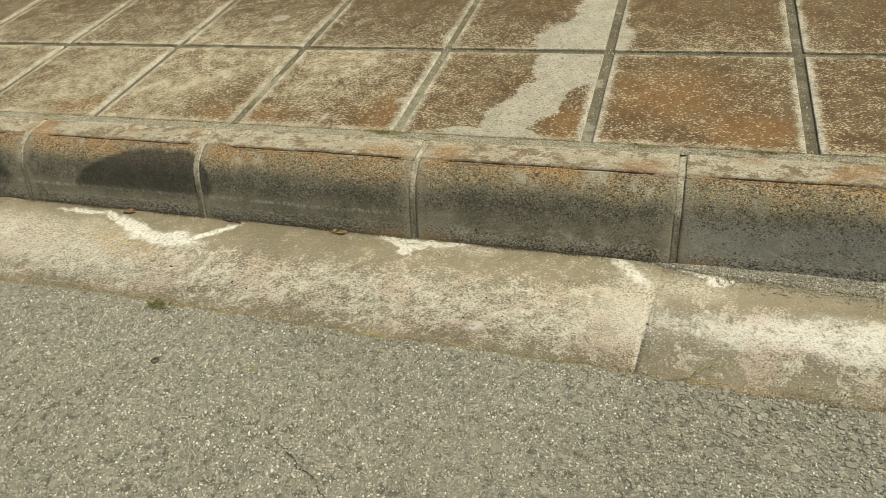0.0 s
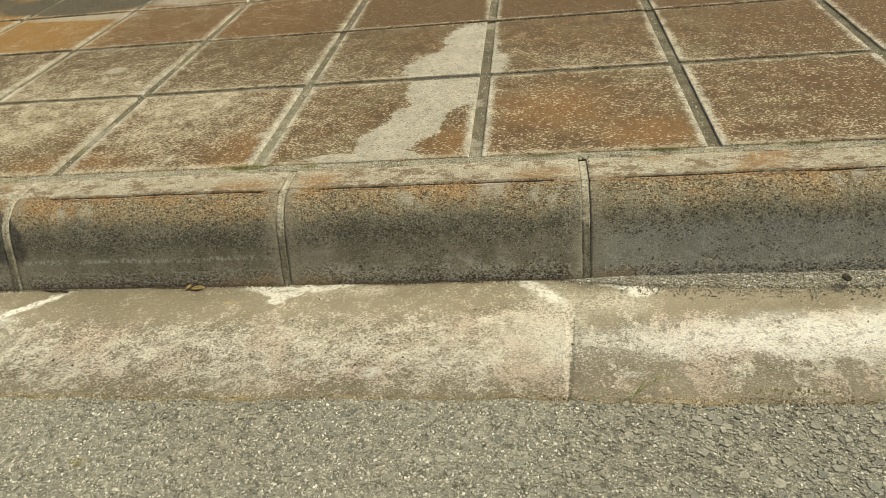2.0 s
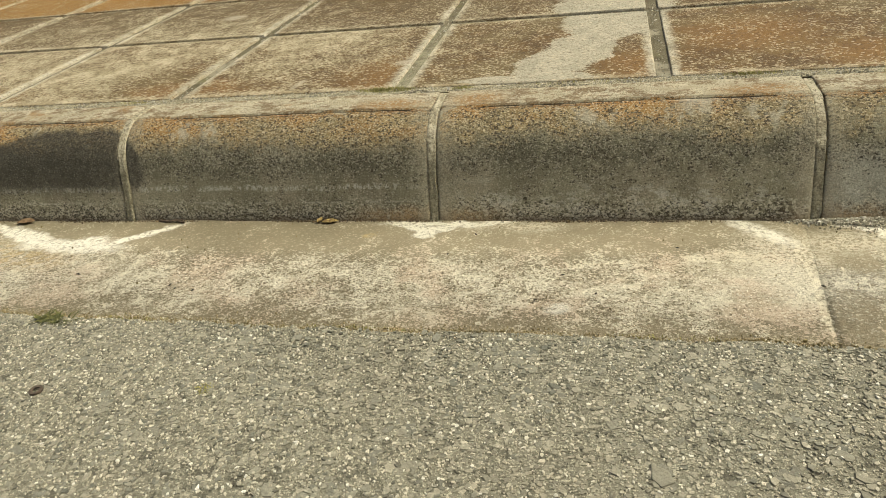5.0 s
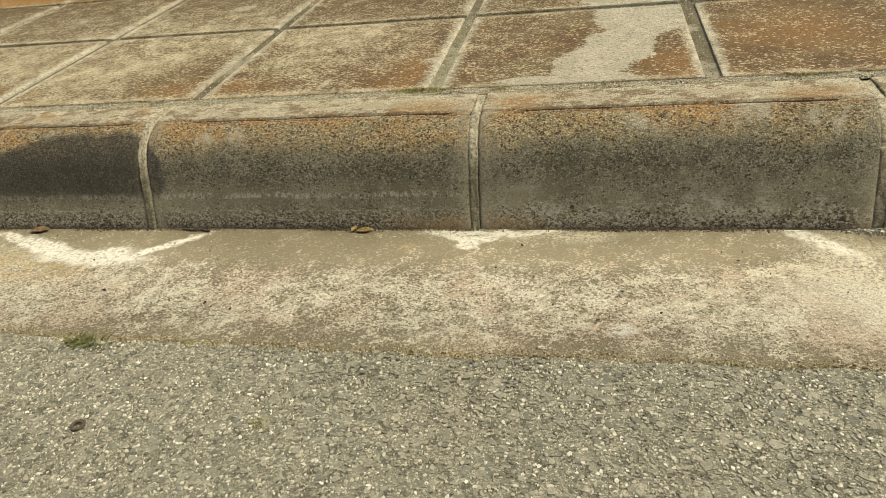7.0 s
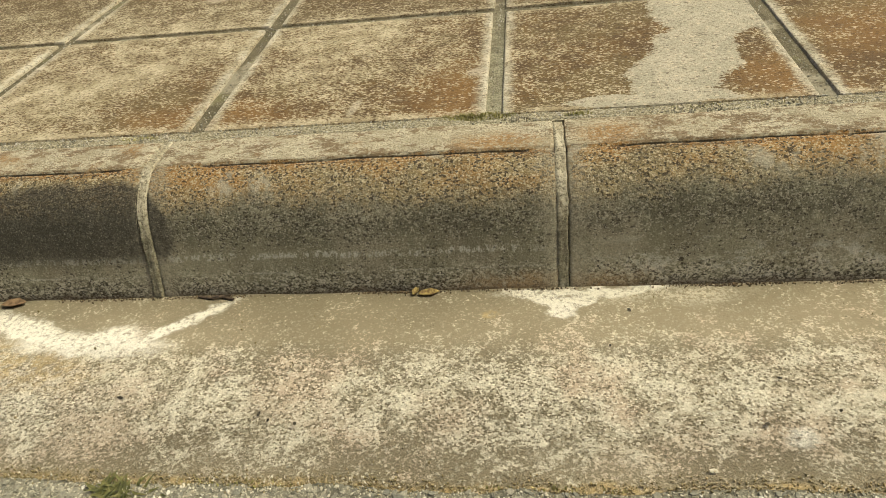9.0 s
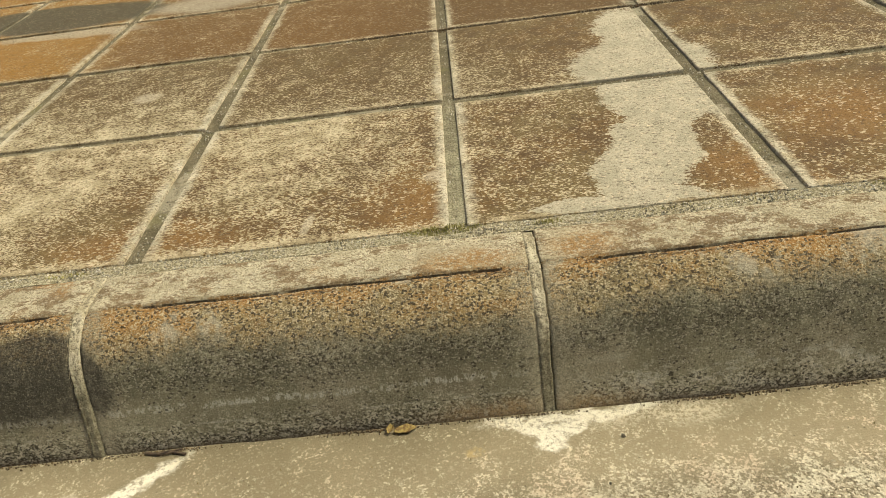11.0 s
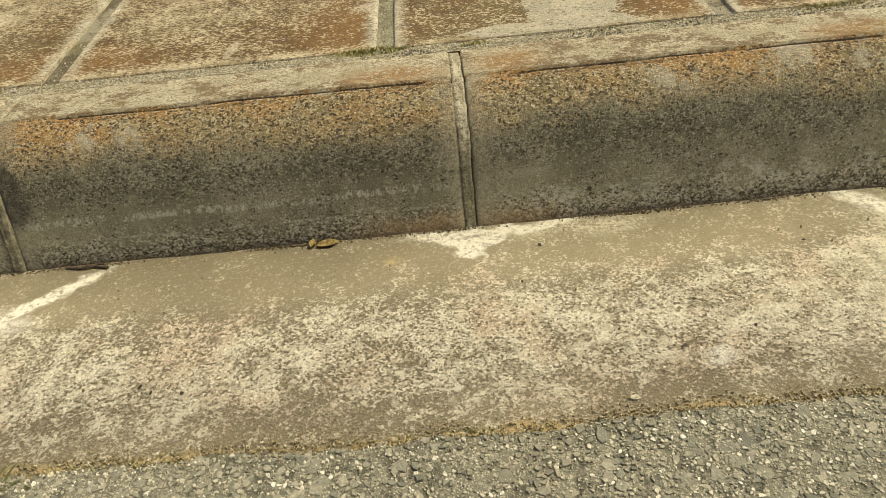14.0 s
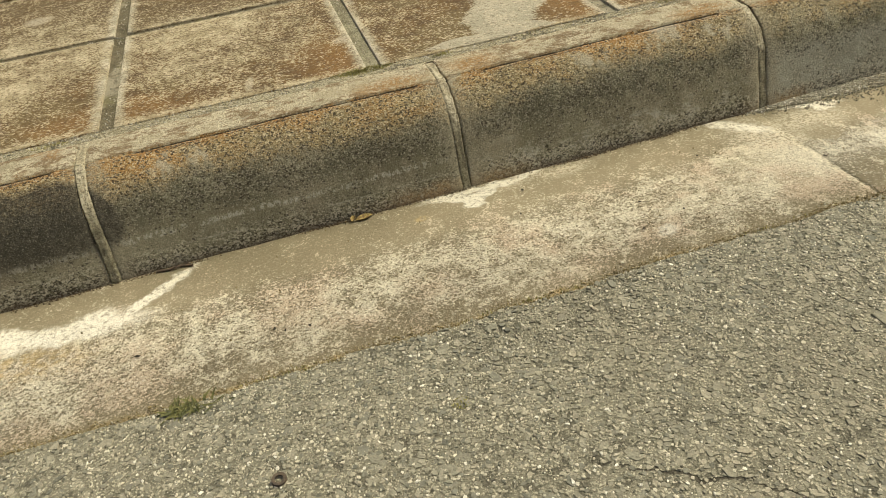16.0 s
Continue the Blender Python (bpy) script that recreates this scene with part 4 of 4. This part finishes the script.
us, vs = spread(0.50, 1.55, 0.008), [0.0, 0.2, 0.4, 0.6, 0.8, 1.0]
verts = []
for x in us:
    for v in vs:
        y = -0.008 - 0.85 * gravel_reach(x) * v
        verts.append((x, y, gutter_z(x, y) + 0.0045 * (1 - v) ** 2 * min(1.0, (x - 0.5) / 0.2) + 0.0008 - (0.003 if v == 1.0 or x < 0.501 else 0)))
tagged(mesh_object("gutter_silt", verts, [tuple(reversed(f)) for f in grid_faces(len(us), len(vs))], SILT, smooth=True), "sandy silt under the gravel by the kerb", "silt", kind="stuff")

spots = []
for _ in range(7000):                     # crumbs along the road edge
    x = rng.uniform(-1.2, 1.4)
    y = edge_y(x) + rng.gauss(0.004, 0.006)
    r = rng.uniform(0.0004, 0.0012) if rng.random() < 0.99 else rng.uniform(0.0014, 0.0026)
    z = (gutter_z(x, y) if y > edge_y(x) else road_z(x, y))
    spots.append((x, y, z + 0.0005, r, r * 0.4, 0.6))
for _ in range(160):                      # strays over the gutter
    x, y = rng.uniform(-1.2, 1.4), rng.uniform(-0.29, -0.02)
    r = rng.uniform(0.0005, 0.0012)
    spots.append((x, y, gutter_z(x, y) + 0.0006, r, r * 0.9, 0.6))
tagged(stone_batch("road_edge_grit", spots, OCHRE_GRIT), "fine loose grit along the asphalt edge", "grit", kind="stuff")
spots = []
for _ in range(4500):                     # dark crumbs along the foot of the kerb
    x = rng.uniform(-1.4, 1.2)
    if n3(x, 0, 3, 8) + 0.25 < rng.random() * 0.7:
        continue
    y = -0.0135 - abs(rng.gauss(0, 0.0022))
    r = rng.uniform(0.0005, 0.0013)
    spots.append((x, y, gutter_z(x, y) + 0.0006, r, r * 0.6, 0.6))
tagged(stone_batch("kerb_foot_crumbs", spots, CRUMB, 5), "dark brown crumbs of soil along the kerb foot", "crumbs", kind="stuff")
spots = []
for _ in range(5200):                     # sand grains in the joint behind the kerb and between tiles
    x = rng.uniform(-1.6, 1.5)
    y = rng.uniform(0.1385, 0.1625)
    r = rng.uniform(0.0006, 0.0016)
    spots.append((x, y, 0.1398, r, r * 0.7, 0.6))
for _ in range(4200):
    if rng.random() < 0.5:
        x, y = TX0 + TPX * rng.randint(-4, 3) + rng.gauss(0, 0.004), rng.uniform(0.16, 1.7)
    else:
        x, y = rng.uniform(-2.0, 1.4), rng.choice(ROWS_Y[1:4]) + rng.gauss(0, 0.003)
    r = rng.uniform(0.0007, 0.0018)
    spots.append((x, y, 0.1368, r, r * 0.8, 0.6))
tagged(stone_batch("joint_sand", spots, GRIT), "coarse sand in the pavement joints", "sand", kind="stuff")


spots = []
for _ in range(2600):                     # dark soil standing in the third joint
    x = rng.uniform(-0.25, 0.95)
    y = ROWS_Y[2] + rng.gauss(0, 0.005)
    r = rng.uniform(0.0008, 0.0024)
    spots.append((x, y, 0.1372 + 0.005 * math.exp(-((y - ROWS_Y[2]) / 0.006) ** 2) * rng.random(), r, r * 0.7, 0.6))
tagged(stone_batch("joint_soil", spots, CRUMB, 5), "dark brown soil standing in a pavement joint", "soil", kind="stuff")


# ---- plants and litter ----
def tuft(name, cx, cy, z, rx, ry, count, height, material, label, category, lean=0.6):
    """A low tuft of many small leaves."""
    verts, faces = [], []
    for _ in range(count):
        a, q = rng.random() * math.tau, math.sqrt(rng.random())
        x, y = cx + rx * q * math.cos(a), cy + ry * q * math.sin(a)
        h = height * rng.uniform(0.4, 1.0) * (1.1 - 0.6 * q)
        b = rng.random() * math.tau
        dx, dy = math.cos(b), math.sin(b)
        w, l = h * 0.28, h * lean * rng.uniform(0.4, 1.2)
        k = len(verts)
        verts += [(x - dy * w, y + dx * w, z), (x + dy * w, y - dx * w, z), (x + dx * l * 0.5 + dy * w * 0.8, y + dy * l * 0.5 - dx * w * 0.8, z + h * 0.7), (x + dx * l * 0.5 - dy * w * 0.8, y + dy * l * 0.5 + dx * w * 0.8, z + h * 0.7), (x + dx * l, y + dy * l, z + h)]
        faces += [(k, k + 1, k + 2, k + 3), (k + 3, k + 2, k + 4)]
    return tagged(mesh_object(name, verts, faces, material), label, category, kind="stuff")


for cx, cy, rx, ry, count in ((-0.095, 0.158, 0.05, 0.011, 420), (0.44, 0.154, 0.04, 0.006, 130), (0.64, 0.156, 0.04, 0.006, 170), (0.20, 0.152, 0.09, 0.004, 30), (0.03, 0.150, 0.018, 0.005, 60), (-0.55, 0.150, 0.03, 0.005, 50), (-1.0, 0.152, 0.04, 0.007, 130), (0.86, 0.155, 0.05, 0.005, 90)):
    tuft("moss", cx, cy, 0.1400, rx, ry, int(count * 1.6), 0.0048, MOSS, "short olive green moss in the joint behind the kerb", "moss")
for cx, cy, rx, ry, count in ((-0.30, -0.300, 0.06, 0.005, 90), (0.72, -0.286, 0.10, 0.006, 150), (-0.02, -0.301, 0.10, 0.004, 80), (0.30, -0.298, 0.07, 0.004, 60)):
    tuft("moss", cx, cy, 0.0345, rx, ry, count, 0.005, MOSS, "thin moss along the crack beside the asphalt", "moss")


tuft("lichen", -0.137, -0.414, road_z(0, -0.414) + 0.0008, 0.010, 0.008, 90, 0.0035, LICHEN, "small yellow-green lichen on the asphalt", "lichen")


def blade(parent, x, y, z, length, turn, rise, width, material=GRASS):
    verts, n = [], 7
    dx, dy = math.cos(turn), math.sin(turn)
    for i in range(n):
        s = i / (n - 1)
        w = width * (1 - s) ** 0.7 + 0.00015
        px, py = x + dx * length * s * math.cos(rise * (1 - 0.5 * s)), y + dy * length * s * math.cos(rise * (1 - 0.5 * s))
        pz = z + length * s * math.sin(rise * (1 - 0.55 * s))
        verts += [(px - dy * w, py + dx * w, pz + w * 0.4), (px, py, pz), (px + dy * w, py - dx * w, pz + w * 0.4)]
    faces = []
    for i in range(n - 1):
        k = i * 3
        faces += [(k, k + 3, k + 4, k + 1), (k + 1, k + 4, k + 5, k + 2)]
    return mesh_object("blade", verts, faces, material, parent, smooth=True)


grass = new("grass_sprig")
tagged(grass, "thin green grass sprig growing from the asphalt edge", "grass")
for dx, l, t, r, w in ((0.0, 0.058, 30, 30, 0.0011), (0.0, 0.030, 48, 42, 0.0010), (0.028, 0.032, 8, 10, 0.0010), (0.024, 0.022, 62, 25, 0.0009), (0.0, 0.016, 150, 35, 0.0010), (-0.004, 0.014, 190, 20, 0.0010)):
    blade(grass, 0.543 + dx, -0.292 + dx * 0.5, 0.0352 + dx * 0.40, l, radians(t), radians(r), w)
weed = new("weed")
tagged(weed, "small flat green weed in the road edge crack", "weed")
for i in range(80):
    blade(weed, -0.404 + rng.gauss(0, 0.015), -0.309 + rng.gauss(0, 0.0035), 0.0362, rng.uniform(0.008, 0.018), rng.random() * math.tau, radians(rng.uniform(8, 42)), rng.uniform(0.0010, 0.0020), WEED)


def dry_leaf(cx, cy, z, length, turn, curl, material=DRY, label="curled yellow-brown dry leaf at the kerb foot"):
    verts, n = [], 9
    c, s = math.cos(turn), math.sin(turn)
    for i in range(n):
        q = i / (n - 1)
        w = 0.24 * length * math.sin(math.pi * min(1, q * 0.96 + 0.03)) ** 0.8
        u = (q - 0.5) * length
        for k in (-1, -0.5, 0, 0.5, 1):
            v = w * k * (1 + 0.55 * n3(u, k, length, 160))
            verts.append((cx + u * c - v * s, cy + u * s + v * c, z + curl * abs(k) ** 1.5 * w + curl * 0.5 * abs(q - 0.5) * length * 0.5 + 0.0006 + 0.05 * length * (0.5 + n3(u, k * 0.01, cx, 130))))
    top = grid_faces(n, 5)
    ob = mesh_object("dry_leaf", verts, top, material, smooth=True)
    mod = ob.modifiers.new("thickness", "SOLIDIFY")
    mod.thickness = 0.0005
    return tagged(ob, label, "leaf")


dry_leaf(-0.155, -0.019, 0.002, 0.025, radians(10), 0.5)
dry_leaf(-0.171, -0.017, 0.003, 0.014, radians(70), 1.2, DRY, "small torn shred of yellow-brown dry leaf")
dry_leaf(-0.695, -0.022, 0.003, 0.032, radians(8), 0.5, BROWN, "brown shrivelled leaf lying by the kerb")


def twig(points, radius):
    cu = bpy.data.curves.new("twig", "CURVE")
    cu.dimensions, cu.bevel_depth, cu.bevel_resolution = "3D", radius, 1
    sp = cu.splines.new("POLY")
    sp.points.add(len(points) - 1)
    for p, (x, y, z) in zip(sp.points, points):
        p.co = (x, y, z, 1)
        p.radius = 0.6 + 0.8 * rng.random()
    cu.materials.append(TWIG)
    dg = new("tmp", cu)
    me = bpy.data.meshes.new_from_object(dg)
    bpy.data.objects.remove(dg)
    return tagged(new("twig", me), "short dark dry twig lying at the kerb foot", "twig")


twig([(-0.446, -0.016, 0.0045), (-0.430, -0.020, 0.005), (-0.418, -0.017, 0.0055), (-0.398, -0.023, 0.005)], 0.0014)
twig([(-0.425, -0.022, 0.005), (-0.412, -0.018, 0.0065), (-0.403, -0.016, 0.006)], 0.0010)

bm = bmesh.new()                           # washer on the road
ring = []
for i in range(28):
    a = math.tau * i / 28
    for r, z in ((0.0038, 0.0), (0.0039, 0.0020), (0.0068, 0.0022), (0.0071, 0.0)):
        ring.append(bm.verts.new((-0.317 + r * math.cos(a), -0.434 + r * math.sin(a), road_z(0, -0.434) + 0.0022 + z)))
for i in range(28):
    for k in range(4):
        j, k2 = (i + 1) % 28, (k + 1) % 4
        bm.faces.new((ring[i * 4 + k], ring[j * 4 + k], ring[j * 4 + k2], ring[i * 4 + k2]))
bmesh.ops.recalc_face_normals(bm, faces=bm.faces)
tagged(part("washer", bm, STEEL), "small rusty steel ring lying on the asphalt", "washer")

bm = bmesh.new()                           # clod in the gravel
bmesh.ops.create_icosphere(bm, subdivisions=3, radius=0.0065)
for v in bm.verts:
    v.co *= 1 + 0.45 * n3(v.co.x, v.co.y, v.co.z, 160)
    v.co.z *= 0.7
    v.co += Vector((0.878, -0.045, 0.022))
tagged(part("clod", bm, CLOD, smooth=False), "dark crumbly clod lying on the gutter gravel", "clod")


def pebble(x, y, z, r, material, seed, label, category, group):
    """A small angular stone or crumb."""
    bm = bmesh.new()
    bmesh.ops.create_icosphere(bm, subdivisions=1, radius=r)
    turn = seed * 1.9
    for v in bm.verts:
        v.co *= 1 + 0.8 * n3(v.co.x + seed, v.co.y, v.co.z, 0.8 / r)
        u, q = v.co.x * 1.35, v.co.y * 0.8
        v.co = Vector((x + u * math.cos(turn) - q * math.sin(turn), y + u * math.sin(turn) + q * math.cos(turn), z + max(-0.2 * r, min(v.co.z, 0.55 * r)) * 0.34 + r * 0.03))
    name = "pebble" if category == "pebble" else "soil_crumb"
    return tagged(part(name, bm, material), label, category, group)


PALE = mat_plain("pale_stone", (0.42, 0.375, 0.265), (0.60, 0.55, 0.41), 240, 0.85)
for i, (x, y, r) in enumerate(((0.112, -0.276, 0.0030), (0.519, -0.270, 0.0024), (0.586, -0.273, 0.0022), (-0.030, -0.302, 0.0030), (-0.215, -0.304, 0.0026), (0.012, -0.016, 0.0024), (0.30, -0.300, 0.0036))):
    pebble(x, y, gutter_z(x, y), r, PALE, i * 3.7, "small pale angular pebble lying in the concrete gutter", "pebble", "pebbles in the gutter")
for i, (x, y, r) in enumerate(((0.169, -0.225, 0.0022), (0.235, -0.210, 0.0016), (0.045, -0.117, 0.0017), (-0.302, -0.214, 0.0024), (-0.290, -0.222, 0.0018), (0.072, -0.058, 0.0022), (-0.262, -0.226, 0.0020), (0.472, -0.182, 0.0026), (0.196, -0.168, 0.0018), (-0.46, -0.19, 0.0028), (0.33, -0.095, 0.0018))):
    pebble(x, y, gutter_z(x, y), r, CLOD, i * 5.1 + 2, "tiny dark soil crumb stuck on the concrete gutter", "soil crumb", "crumbs in the gutter")
